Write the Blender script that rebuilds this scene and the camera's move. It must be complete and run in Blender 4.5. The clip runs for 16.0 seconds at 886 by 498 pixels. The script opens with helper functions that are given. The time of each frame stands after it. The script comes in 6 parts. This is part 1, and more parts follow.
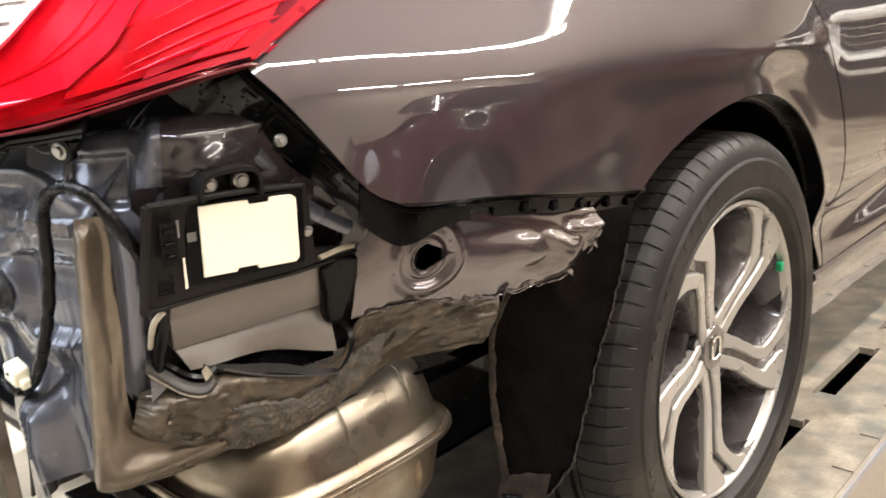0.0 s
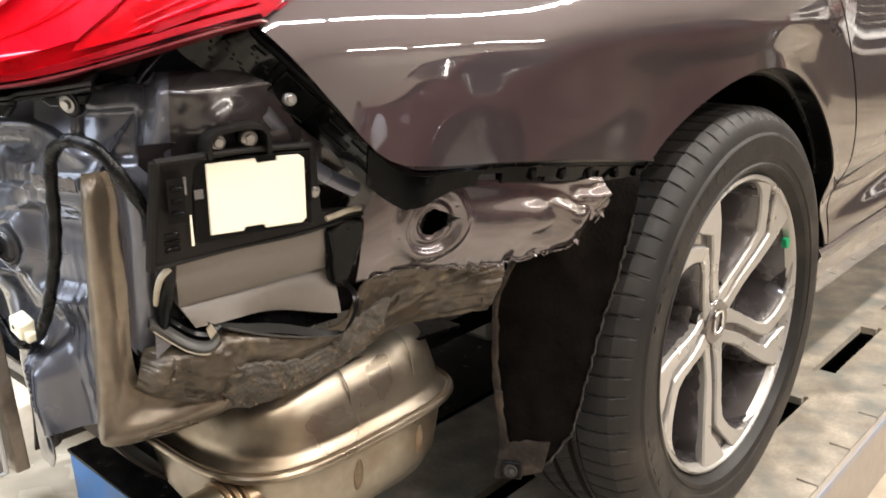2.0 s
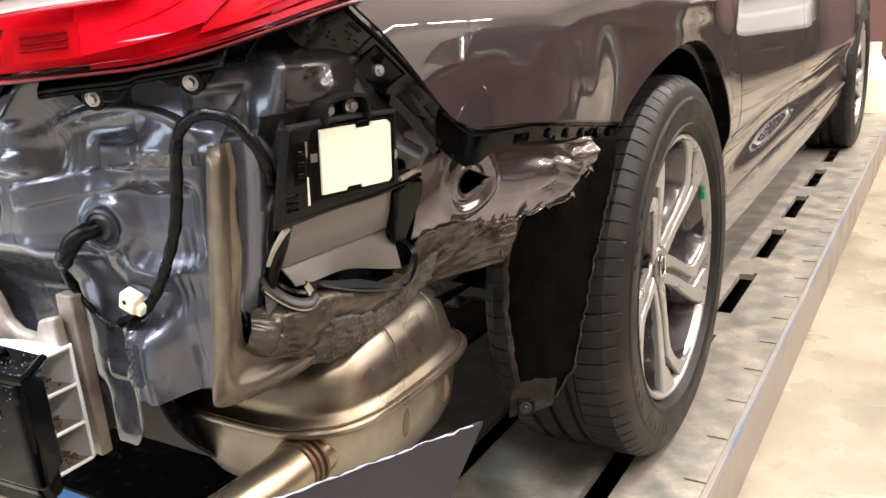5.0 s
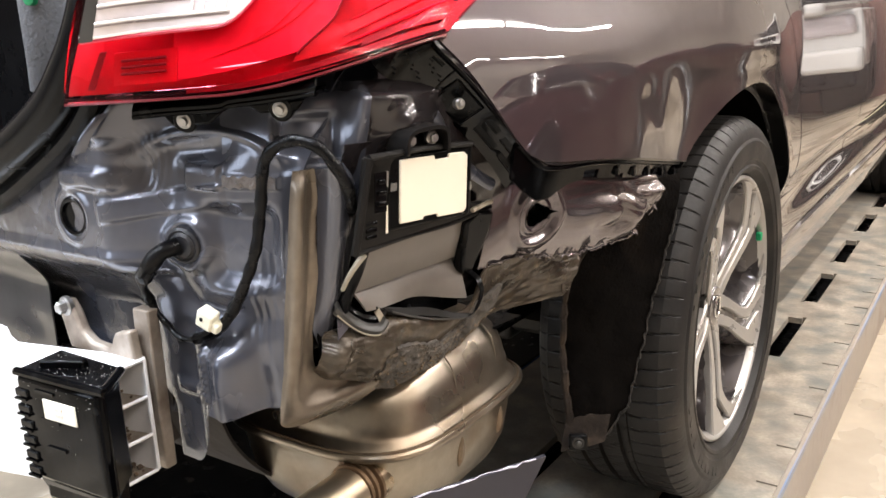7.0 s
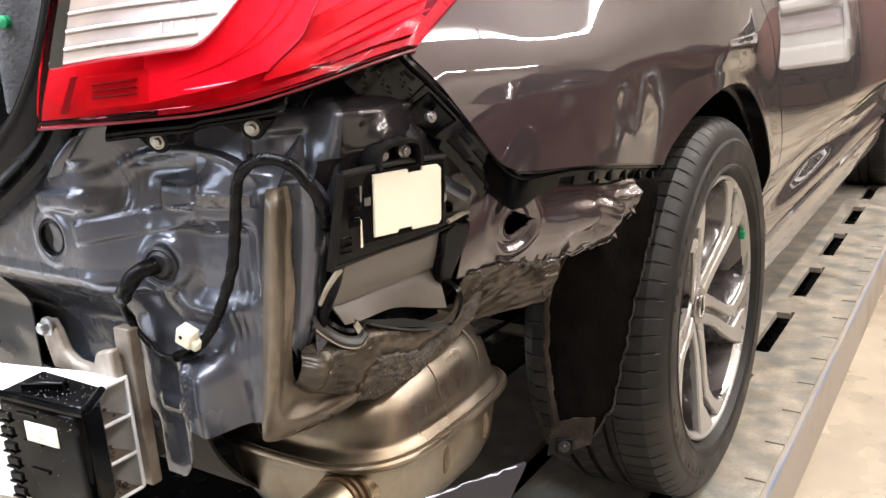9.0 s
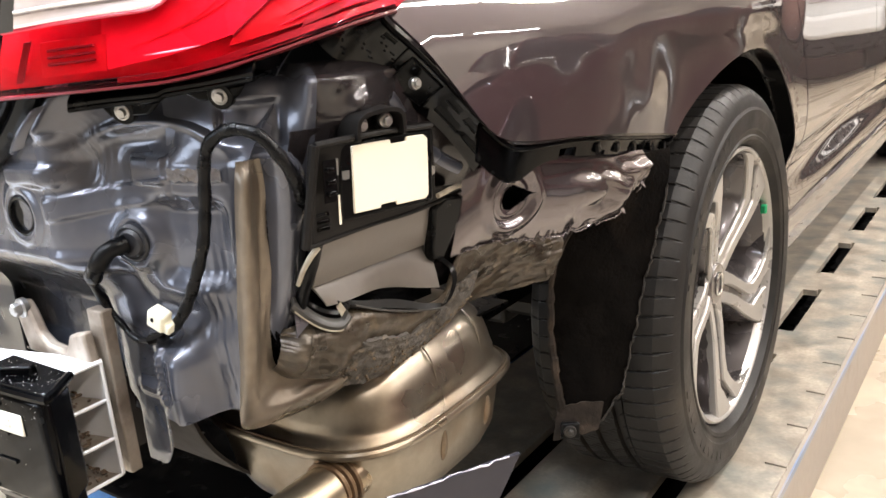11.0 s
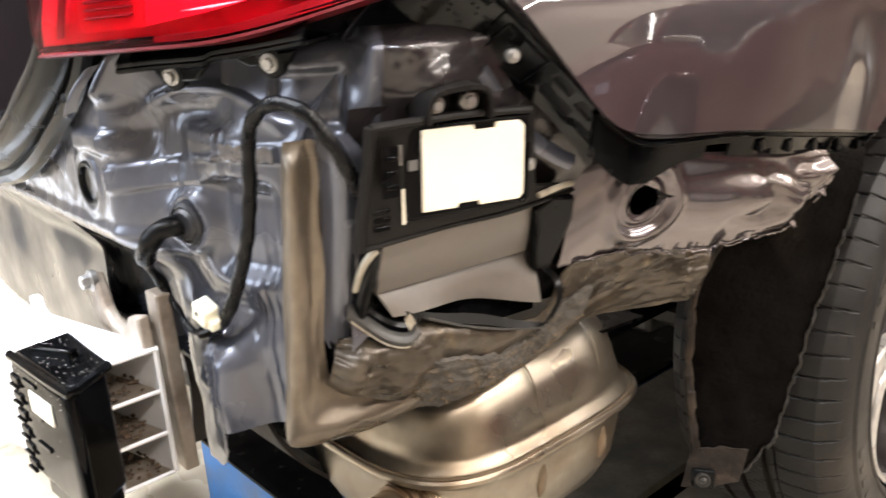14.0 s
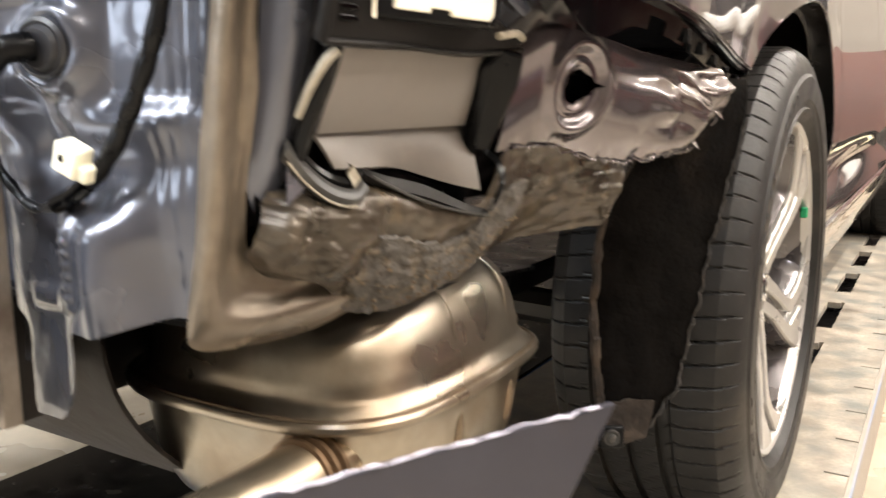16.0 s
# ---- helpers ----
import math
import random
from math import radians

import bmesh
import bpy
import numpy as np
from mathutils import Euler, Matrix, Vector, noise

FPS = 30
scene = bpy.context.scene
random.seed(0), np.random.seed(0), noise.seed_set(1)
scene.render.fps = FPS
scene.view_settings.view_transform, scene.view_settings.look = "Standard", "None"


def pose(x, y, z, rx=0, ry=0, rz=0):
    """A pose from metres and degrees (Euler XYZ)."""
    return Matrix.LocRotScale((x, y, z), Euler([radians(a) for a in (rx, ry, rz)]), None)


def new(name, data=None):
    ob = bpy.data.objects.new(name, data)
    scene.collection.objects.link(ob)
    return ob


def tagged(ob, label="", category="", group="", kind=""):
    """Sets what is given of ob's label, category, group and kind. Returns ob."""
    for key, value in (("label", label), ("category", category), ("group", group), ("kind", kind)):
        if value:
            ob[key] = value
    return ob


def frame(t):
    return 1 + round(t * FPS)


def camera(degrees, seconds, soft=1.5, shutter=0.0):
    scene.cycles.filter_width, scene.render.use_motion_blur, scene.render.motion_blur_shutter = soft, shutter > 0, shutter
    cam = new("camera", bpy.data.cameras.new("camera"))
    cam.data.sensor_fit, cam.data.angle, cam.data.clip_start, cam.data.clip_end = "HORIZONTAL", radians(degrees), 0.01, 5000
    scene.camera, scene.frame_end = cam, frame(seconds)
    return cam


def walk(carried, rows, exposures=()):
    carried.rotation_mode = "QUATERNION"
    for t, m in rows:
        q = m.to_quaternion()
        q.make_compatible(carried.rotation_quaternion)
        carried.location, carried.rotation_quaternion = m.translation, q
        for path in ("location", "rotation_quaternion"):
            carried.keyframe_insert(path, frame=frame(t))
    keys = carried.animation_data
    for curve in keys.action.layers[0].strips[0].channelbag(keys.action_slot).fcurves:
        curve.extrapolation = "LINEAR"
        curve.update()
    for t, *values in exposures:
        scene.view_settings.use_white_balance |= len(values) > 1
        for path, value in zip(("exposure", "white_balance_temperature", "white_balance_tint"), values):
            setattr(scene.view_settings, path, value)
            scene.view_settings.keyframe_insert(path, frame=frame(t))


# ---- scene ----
cam = camera(55.4, 16.0, shutter=0.5)
METRES = 1.2442
START = pose(0.4982, -1.1339, 0.8235, -15.165, 3.533, 42.534)
ROWS = [
    (0.0, 0.0, 0.0, 0.0, 0.0, 0.0, -0.0),
    (0.5, 0.0098, -0.0077, 0.0038, 2.08, -1.46, -1.46),
    (1.0, 0.0239, 0.0025, -0.0077, 0.9, -2.52, -1.72),
    (1.5, 0.021, 0.0057, -0.0094, 0.07, -3.11, -1.21),
    (2.0, -0.0025, 0.0013, -0.0048, 0.23, -1.96, -1.49),
    (2.5, -0.0583, -0.0094, -0.0098, -4.88, 0.5, -1.47),
    (3.0, -0.162, -0.0426, -0.0306, -9.37, -0.19, 3.6),
    (5.5, -0.1967, -0.0683, -0.0498, -11.34, -1.4, 3.65),
    (6.0, -0.2077, -0.0701, -0.0481, -10.75, -0.46, 3.0),
    (6.5, -0.218, -0.0687, -0.0487, -9.68, 0.16, 1.91),
    (7.0, -0.2223, -0.0691, -0.0441, -8.93, 0.55, 1.17),
    (7.5, -0.2222, -0.067, -0.0433, -8.65, 1.04, 1.27),
    (8.0, -0.2209, -0.0734, -0.0433, -8.84, 1.26, 1.34),
    (8.5, -0.2197, -0.081, -0.0437, -9.19, 1.08, 1.6),
    (9.0, -0.2077, -0.0775, -0.0359, -9.21, 0.57, 2.68),
    (11.5, -0.14, -0.0076, -0.0346, -5.53, -1.9, 2.81),
    (12.0, -0.0515, 0.0279, -0.0262, -0.87, -2.55, 1.83),
    (12.5, -0.0365, 0.0359, -0.022, 2.45, -2.26, -0.46),
    (13.0, -0.0413, 0.0357, -0.0184, 5.22, -1.96, -1.17),
    (13.5, -0.045, 0.0521, -0.016, 6.34, -2.15, -1.0),
    (14.0, -0.0984, 0.0726, -0.0143, 5.54, -2.95, -1.55),
    (14.5, -0.2188, 0.1289, -0.0329, -0.79, -2.79, -0.57),
    (15.0, -0.2871, 0.1935, -0.0877, -9.13, -1.3, 0.79),
    (15.5, -0.2715, 0.2014, -0.1094, -12.3, 1.98, -0.51),
    (16.0, -0.2127, 0.1817, -0.1648, -12.02, 5.32, -0.07),
]
walk(cam, [(t, START @ pose(METRES * x, METRES * y, METRES * z, 90 + pitch, roll, yaw)) for t, x, y, z, yaw, pitch, roll in ROWS],
     exposures=[(0.0, 0.28, 6420, 11), (1.0, 0.36, 6420, 11), (2.0, 0.30, 6370, 11), (2.8, 0.31, 6370, 12), (5.5, 0.16, 6270, 13), (9.0, 0.06, 6270, 13), (11.5, 0.38, 6270, 12), (12.5, 0.55, 6270, 12), (13.5, 0.58, 6320, 12), (14.2, 0.52, 6370, 12), (15.0, 0.70, 6520, 11), (16.0, 0.60, 6520, 11)])

# ---- light and world ----
world = bpy.data.worlds.new("world")
scene.world = world
world.use_nodes = True
world.node_tree.nodes["Background"].inputs[0].default_value = (0.9, 0.93, 1.0, 1)
world.node_tree.nodes["Background"].inputs[1].default_value = 0.02
scene.view_settings.exposure = 0.0


def strip_light(name, x, y, z, sx, sy, watts, color, aim=(0, 0, 0)):
    lamp = bpy.data.lights.new(name, "AREA")
    lamp.shape, lamp.size, lamp.size_y, lamp.energy, lamp.color = "RECTANGLE", sx, sy, watts, color
    ob = new(name, lamp)
    ob.matrix_world = pose(x, y, z, *aim)
    return ob


# ---- materials ----
def mat(name, color, rough=0.5, metal=0.0, vary=0.25, scale=12.0, bump=0.0, bump_scale=60.0, coat=0.0, dirt=None, dirt_amount=0.0, spec=0.5, dirt_scale=7.0, rough_vary=0.1, coat_ior=1.5):
    m = bpy.data.materials.new(name)
    m.use_nodes = True
    nt = m.node_tree
    bs = nt.nodes["Principled BSDF"]
    co = nt.nodes.new("ShaderNodeTexCoord")

    def noise_tex(s, detail):
        n = nt.nodes.new("ShaderNodeTexNoise")
        n.inputs["Scale"].default_value, n.inputs["Detail"].default_value = s, detail
        nt.links.new(co.outputs["Object"], n.inputs["Vector"])
        return n

    def ramp(src, lo, hi, a, b):
        r = nt.nodes.new("ShaderNodeMapRange")
        r.inputs[1].default_value, r.inputs[2].default_value = lo, hi
        r.inputs[3].default_value, r.inputs[4].default_value = a, b
        nt.links.new(src, r.inputs[0])
        return r.outputs[0]

    def mix(fac, a, b):
        x = nt.nodes.new("ShaderNodeMix")
        x.data_type = "RGBA"
        nt.links.new(fac, x.inputs[0])
        for sock, v in ((x.inputs[6], a), (x.inputs[7], b)):
            if isinstance(v, tuple):
                sock.default_value = (*v[:3], 1)
            else:
                nt.links.new(v, sock)
        return x.outputs[2]

    big, fine = noise_tex(scale, 4), noise_tex(scale * 9, 3)
    dark = tuple(c * (1 - vary) for c in color)
    light = tuple(min(1, c * (1 + vary * 0.6)) for c in color)
    col = mix(ramp(big.outputs["Fac"], 0.3, 0.7, 0, 1), dark, light)
    col = mix(ramp(fine.outputs["Fac"], 0.35, 0.65, 0, 0.35), col, dark)
    if dirt:
        dn = noise_tex(dirt_scale, 8)
        col = mix(ramp(dn.outputs["Fac"], 0.57 - 0.3 * dirt_amount, 0.78 - 0.2 * dirt_amount, 0, 0.9), col, dirt)
    nt.links.new(col, bs.inputs["Base Color"])
    nt.links.new(ramp(big.outputs["Fac"], 0.3, 0.7, max(0.02, rough - rough_vary), min(1, rough + rough_vary)), bs.inputs["Roughness"])
    bs.inputs["Metallic"].default_value = metal
    bs.inputs["Specular IOR Level"].default_value = spec
    if coat:
        bs.inputs["Coat Weight"].default_value, bs.inputs["Coat Roughness"].default_value, bs.inputs["Coat IOR"].default_value = coat, 0.02, coat_ior
    if bump:
        bn, bp = noise_tex(bump_scale, 5), nt.nodes.new("ShaderNodeBump")
        bp.inputs["Strength"].default_value, bp.inputs["Distance"].default_value = bump, 0.004
        nt.links.new(bn.outputs["Fac"], bp.inputs["Height"])
        nt.links.new(bp.outputs["Normal"], bs.inputs["Normal"])
    return m


def glow(name, color, strength):
    m = bpy.data.materials.new(name)
    m.use_nodes = True
    b = m.node_tree.nodes["Principled BSDF"]
    b.inputs["Base Color"].default_value = (*color, 1)
    b.inputs["Emission Color"].default_value, b.inputs["Emission Strength"].default_value = (*color, 1), strength
    return m


PAINT = mat("grey_metallic_paint", (0.040, 0.030, 0.033), 0.42, 0.55, 0.05, 40, coat=1.0, rough_vary=0.02, spec=0.3, coat_ior=1.9)
PRIMER = mat("grey_inner_paint", (0.088, 0.092, 0.113), 0.27, 0.5, 0.20, 9, 0.06, 25, coat=0.3, dirt=(0.08, 0.070, 0.062), dirt_amount=0.08, rough_vary=0.08)
# inner paint with the shade under the lamp and overhang in its colour
INNER = mat("shaded_inner_paint", (0.024, 0.020, 0.021), 0.22, 0.3, 0.15, 9, 0.04, 30, coat=0.35, rough_vary=0.05, spec=0.3)
TORN = mat("torn_painted_steel", (0.105, 0.086, 0.092), 0.22, 0.6, 0.15, 14, 0.05, 30, coat=1.0, dirt=(0.07, 0.055, 0.045), dirt_amount=0.05, rough_vary=0.06)
BEIGE = mat("dirty_seam_metal", (0.160, 0.130, 0.098), 0.32, 0.45, 0.40, 11, 0.15, 70, dirt=(0.090, 0.066, 0.040), dirt_amount=0.2, dirt_scale=16)
DIRTY = mat("dirty_undercoat", (0.076, 0.060, 0.043), 0.33, 0.4, 0.6, 16, 0.30, 110, dirt=(0.14, 0.105, 0.065), dirt_amount=0.04, dirt_scale=45)
PALE = mat("pale_blue_grey_paint", (0.13, 0.13, 0.145), 0.3, 0.6, 0.15, 9, 0.05, 25, coat=0.3)
BLACK = mat("black_plastic", (0.0028, 0.0028, 0.0030), 0.30, 0, 0.3, 20, 0.06, 220, spec=0.09)
GLOSSBLACK = mat("glossy_black_plastic", (0.0015, 0.0015, 0.0017), 0.10, 0, 0.3, 20, 0.05, 50, dirt=(0.016, 0.016, 0.016), dirt_amount=-0.16, spec=0.10, dirt_scale=60)
RETAINER = mat("shiny_black_retainer", (0.0022, 0.0022, 0.0024), 0.10, 0, 0.3, 20, 0.10, 30, dirt=(0.015, 0.015, 0.015), dirt_amount=-0.16, spec=0.22, dirt_scale=60)
RUBBER = mat("tyre_rubber", (0.0125, 0.0112, 0.0102), 0.52, 0, 0.35, 18, 0.12, 150, dirt=(0.045, 0.037, 0.029), dirt_amount=0.08, spec=0.25)
SEALRUB = mat("black_rubber_seal", (0.0035, 0.0035, 0.0038), 0.2, 0, 0.2, 30, spec=0.11)
VENTBLK = mat("dusty_black_plastic", (0.008, 0.0072, 0.0067), 0.40, 0, 0.25, 14, 0.06, 160, dirt=(0.022, 0.019, 0.016), dirt_amount=0.0, spec=0.12)
FRINGE = mat("frayed_fibre", (0.026, 0.021, 0.017), 0.95, 0, 0.4, 60, 0.4, 200)
SEALGREY = mat("grey_seal_rubber", (0.035, 0.033, 0.030), 0.5, 0, 0.2, 30)
DUSTY = mat("dusty_liner", (0.028, 0.022, 0.018), 0.95, 0, 0.5, 40, 0.5, 150, dirt=(0.055, 0.041, 0.030), dirt_amount=0.15, dirt_scale=40, spec=0.1)
FELT = mat("black_felt_liner", (0.0040, 0.0034, 0.0030), 0.9, 0, 0.4, 30, 0.5, 160, dirt=(0.013, 0.010, 0.008), dirt_amount=0.04, spec=0.02)
CARPET = mat("grey_carpet", (0.065, 0.065, 0.069), 0.95, 0, 0.3, 30, 0.6, 200)
FLAP = mat("grey_rubber_flap", (0.136, 0.120, 0.106), 0.42, 0, 0.14, 14, 0.05, 40)
FOAM = mat("off_white_foam_seal", (0.34, 0.30, 0.235), 0.8, 0, 0.2, 30, 0.2, 120, dirt=(0.17, 0.14, 0.11), dirt_amount=0.1, dirt_scale=60)
LABEL = mat("blank_white_label", (0.70, 0.645, 0.53), 0.5, 0, 0.03, 20)
MACHINED = mat("machined_alloy", (0.34, 0.325, 0.305), 0.34, 0.5, 0.06, 30, 0.03, 200, coat=0.3)
POCKET = mat("grey_painted_alloy", (0.070, 0.062, 0.063), 0.25, 0.5, 0.12, 25, coat=0.7)
DARKMET = mat("dark_brake_metal", (0.05, 0.048, 0.045), 0.5, 0.7, 0.3, 20)
STEEL = mat("muffler_stainless", (0.30, 0.262, 0.208), 0.33, 0.9, 0.25, 12, 0.05, 35, dirt=(0.17, 0.120, 0.075), dirt_amount=0.26, dirt_scale=10, rough_vary=0.08)
WORN = mat("worn_bare_seam", (0.16, 0.145, 0.14), 0.35, 0.6, 0.5, 60, 0.5, 260, dirt=(0.07, 0.055, 0.05), dirt_amount=0.2, dirt_scale=90)
GREYRUB = mat("grey_rubber_grommet", (0.022, 0.022, 0.025), 0.35, 0, 0.2, 30, spec=0.3)
RUSTY = mat("rust_stained_steel", (0.20, 0.15, 0.10), 0.45, 0.6, 0.4, 40, 0.3, 120, dirt=(0.11, 0.065, 0.035), dirt_amount=0.3, dirt_scale=40)
PIPE = mat("heat_tinted_pipe", (0.38, 0.31, 0.22), 0.3, 0.9, 0.2, 10, 0.05, 60, dirt=(0.25, 0.15, 0.07), dirt_amount=0.2)
BOLT = mat("zinc_bolt", (0.32, 0.31, 0.30), 0.38, 0.9, 0.25, 60)
ALU = mat("bare_aluminium", (0.86, 0.86, 0.87), 0.45, 0.15, 0.08, 20, 0.08, 80)
ALUDIRT = mat("dirty_aluminium", (0.34, 0.29, 0.24), 0.55, 0.4, 0.25, 20, 0.15, 80, dirt=(0.11, 0.075, 0.05), dirt_amount=0.35, dirt_scale=24)
DECK = mat("worn_rack_steel", (0.37, 0.325, 0.265), 0.42, 0.2, 0.45, 15, 0.25, 60, dirt=(0.15, 0.165, 0.155), dirt_amount=0.4, dirt_scale=11)
DECKSIDE = mat("worn_rack_side", (0.33, 0.285, 0.235), 0.5, 0.1, 0.3, 5, 0.1, 50, dirt=(0.19, 0.155, 0.125), dirt_amount=0.3, dirt_scale=5)
BLUE = mat("blue_rack_paint", (0.035, 0.15, 0.38), 0.45, 0, 0.25, 10, 0.08, 50, dirt=(0.1, 0.1, 0.1), dirt_amount=0.1)
BLUEWORN = mat("worn_blue_paint", (0.12, 0.22, 0.40), 0.5, 0, 0.3, 6, 0.1, 50, dirt=(0.33, 0.285, 0.235), dirt_amount=0.85, dirt_scale=3.5)
FLOOR = mat("beige_shop_floor", (0.42, 0.355, 0.27), 0.3, 0, 0.3, 3.0, 0.06, 30, dirt=(0.20, 0.165, 0.12), dirt_amount=0.35, dirt_scale=4.0)
WALL = mat("cream_wall", (0.52, 0.475, 0.415), 0.8, 0, 0.12, 1.5)
CEIL = mat("pale_ceiling", (0.76, 0.72, 0.66), 0.9, 0, 0.12, 2)
BROWN = mat("brown_lower_wall", (0.16, 0.075, 0.06), 0.6, 0, 0.15, 3)
WHITEPAINT = mat("white_truck_paint", (0.75, 0.74, 0.72), 0.25, 0, 0.04, 5, coat=1.0)
DARKGLASS = mat("dark_glass", (0.015, 0.017, 0.02), 0.05, 0, 0.1, 5)
CHROME = mat("chrome", (0.7, 0.7, 0.7), 0.12, 1.0, 0.05, 20)
HARNESS = mat("harness_tape", (0.0035, 0.0035, 0.004), 0.30, 0, 0.3, 60, 0.2, 180, spec=0.14)
CONN = mat("cream_connector_plastic", (0.80, 0.77, 0.62), 0.45, 0, 0.05, 20)
FRAGMENT = mat("grey_panel_paint", (0.030, 0.028, 0.034), 0.45, 0.2, 0.10, 12, 0.05, 60, coat=0.1, spec=0.3)
CHIPS = mat("chipped_paint_edge", (0.45, 0.42, 0.48), 0.5, 0, 0.3, 50, 0.5, 120)
GREEN = mat("green_paint_dot", (0.0, 0.22, 0.08), 0.5, 0, 0.1, 20)
def glass(name, color, rough=0.02):
    m = bpy.data.materials.new(name)
    m.use_nodes = True
    bs = m.node_tree.nodes["Principled BSDF"]
    bs.inputs["Base Color"].default_value = (*color, 1)
    bs.inputs["Roughness"].default_value, bs.inputs["Transmission Weight"].default_value, bs.inputs["IOR"].default_value = rough, 1.0, 1.45
    return m


REDLENS = glass("red_lens", (1.0, 0.20, 0.26))
REDLENS.node_tree.nodes["Principled BSDF"].inputs["IOR"].default_value = 1.11
REFLECT = mat("lamp_reflector", (0.52, 0.010, 0.035), 0.28, 0.0, 0.5, 8, 0.3, 26)
LIGHTBAND = mat("pale_light_guide", (0.60, 0.026, 0.068), 0.30, 0, 0.45, 7, 0.3, 22)
DEEPRED = mat("deep_red_cavity", (0.34, 0.007, 0.018), 0.35, 0.1, 0.5, 9, 0.15, 25, coat=0.1)
RIB = mat("clear_rib", (0.9, 0.9, 0.92), 0.1, 0, 0.02, 10, coat=1.0)
RIBSHADOW = mat("grey_rib_shadow", (0.34, 0.30, 0.31), 0.25, 0.3, 0.1, 20)
MIDRED = mat("mid_red_reflex", (0.40, 0.008, 0.022), 0.4, 0, 0.1, 30)
CLEARLENS = mat("clear_ribbed_lens", (0.70, 0.64, 0.66), 0.16, 0.1, 0.25, 14, coat=1.0)
DARKRED = mat("dark_red_lens_edge", (0.10, 0.004, 0.008), 0.35, 0, 0.1, 20, coat=0.1)


# ---- mesh helpers ----
def thing(name, label, category, at=(0, 0, 0), group=""):
    ob = new(name)
    ob.location = at
    ob.empty_display_size = 0.05
    return tagged(ob, label, category, group)


def part(name, bm, material, parent, label="", smooth=True, bevel=0.0, thick=0.0, sharp=35):
    me = bpy.data.meshes.new(name)
    bmesh.ops.recalc_face_normals(bm, faces=bm.faces)
    bm.edges.index_update()
    rim = [e.index for e in bm.edges if len(e.link_faces) == 1] if thick else []
    bm.to_mesh(me)
    bm.free()
    if smooth:
        me.shade_smooth()
        me.set_sharp_from_angle(angle=radians(sharp))
        for i in rim:
            me.edges[i].use_edge_sharp = True
    me.materials.append(material)
    ob = new(name, me)
    if parent:
        ob.parent = parent
        if not parent.parent:
            ob.matrix_parent_inverse = Matrix.Translation(-Vector(parent.location))
    if thick:
        s = ob.modifiers.new("thickness", "SOLIDIFY")
        s.thickness, s.offset = thick, -1
    if bevel:
        b = ob.modifiers.new("edge", "BEVEL")
        b.width, b.segments, b.limit_method = bevel, 2, "ANGLE"
    if label:
        tagged(ob, label)
    return ob


def cr(pts, n):
    """n points on a smooth curve through pts."""
    p = np.array(pts, float)
    d = np.r_[0, np.cumsum(np.linalg.norm(np.diff(p, axis=0), axis=1))]
    p2 = np.vstack([2 * p[0] - p[1], p, 2 * p[-1] - p[-2]])
    out = []
    for s in np.linspace(0, d[-1], n):
        i = min(max(np.searchsorted(d, s) - 1, 0), len(p) - 2)
        t = (s - d[i]) / max(d[i + 1] - d[i], 1e-9)
        a, b, c, e = p2[i:i + 4]
        out.append(0.5 * (2 * b + (c - a) * t + (2 * a - 5 * b + 4 * c - e) * t * t + (3 * b - a - 3 * c + e) * t ** 3))
    return np.array(out)


def at_share(P, u):
    """The place at the share u of the row of points P."""
    s = min(max(u, 0.0), 1.0) * (len(P) - 1)
    i = min(int(s), len(P) - 2)
    return P[i] + (P[i + 1] - P[i]) * (s - i)


def curve1(keys):
    """A smooth function through (x, y) keys."""
    k = np.array(keys, float)
    m = np.gradient(k[:, 1], k[:, 0])

    def f(x):
        x = min(max(x, k[0, 0]), k[-1, 0])
        i = min(max(int(np.searchsorted(k[:, 0], x)) - 1, 0), len(k) - 2)
        h = k[i + 1, 0] - k[i, 0]
        t = (x - k[i, 0]) / h
        return ((1 + 2 * t) * (1 - t) ** 2 * k[i, 1] + t * (1 - t) ** 2 * h * m[i] + t * t * (3 - 2 * t) * k[i + 1, 1] + t * t * (t - 1) * h * m[i + 1])
    return f


def grid(fn, nu, nv, bm=None, skip=None):
    bm = bm or bmesh.new()
    vs = [[bm.verts.new(fn(i / nu, j / nv)) for j in range(nv + 1)] for i in range(nu + 1)]
    for i in range(nu):
        for j in range(nv):
            if skip and skip(*(sum((v.co for v in (vs[i][j], vs[i + 1][j], vs[i + 1][j + 1], vs[i][j + 1])), Vector()) / 4)):
                continue
            bm.faces.new((vs[i][j], vs[i + 1][j], vs[i + 1][j + 1], vs[i][j + 1]))
    loose = [v for v in bm.verts if not v.link_faces]
    bmesh.ops.delete(bm, geom=loose, context="VERTS")
    return bm


def box(c, s, m=None, bm=None):
    bm = bm or bmesh.new()
    mm = (Matrix.Translation(c) @ (m or Matrix())) @ Matrix.Diagonal((*s, 1))
    bmesh.ops.create_cube(bm, size=1, matrix=mm)
    return bm


def prism(pts, off, bm=None):
    """A flat outline pts, pushed out by the vector off."""
    bm = bm or bmesh.new()
    a = [bm.verts.new(p) for p in pts]
    b = [bm.verts.new(Vector(p) + Vector(off)) for p in pts]
    bm.faces.new(a)
    bm.faces.new(b[::-1])
    n = len(a)
    for i in range(n):
        bm.faces.new((a[i], a[(i + 1) % n], b[(i + 1) % n], b[i]))
    return bm


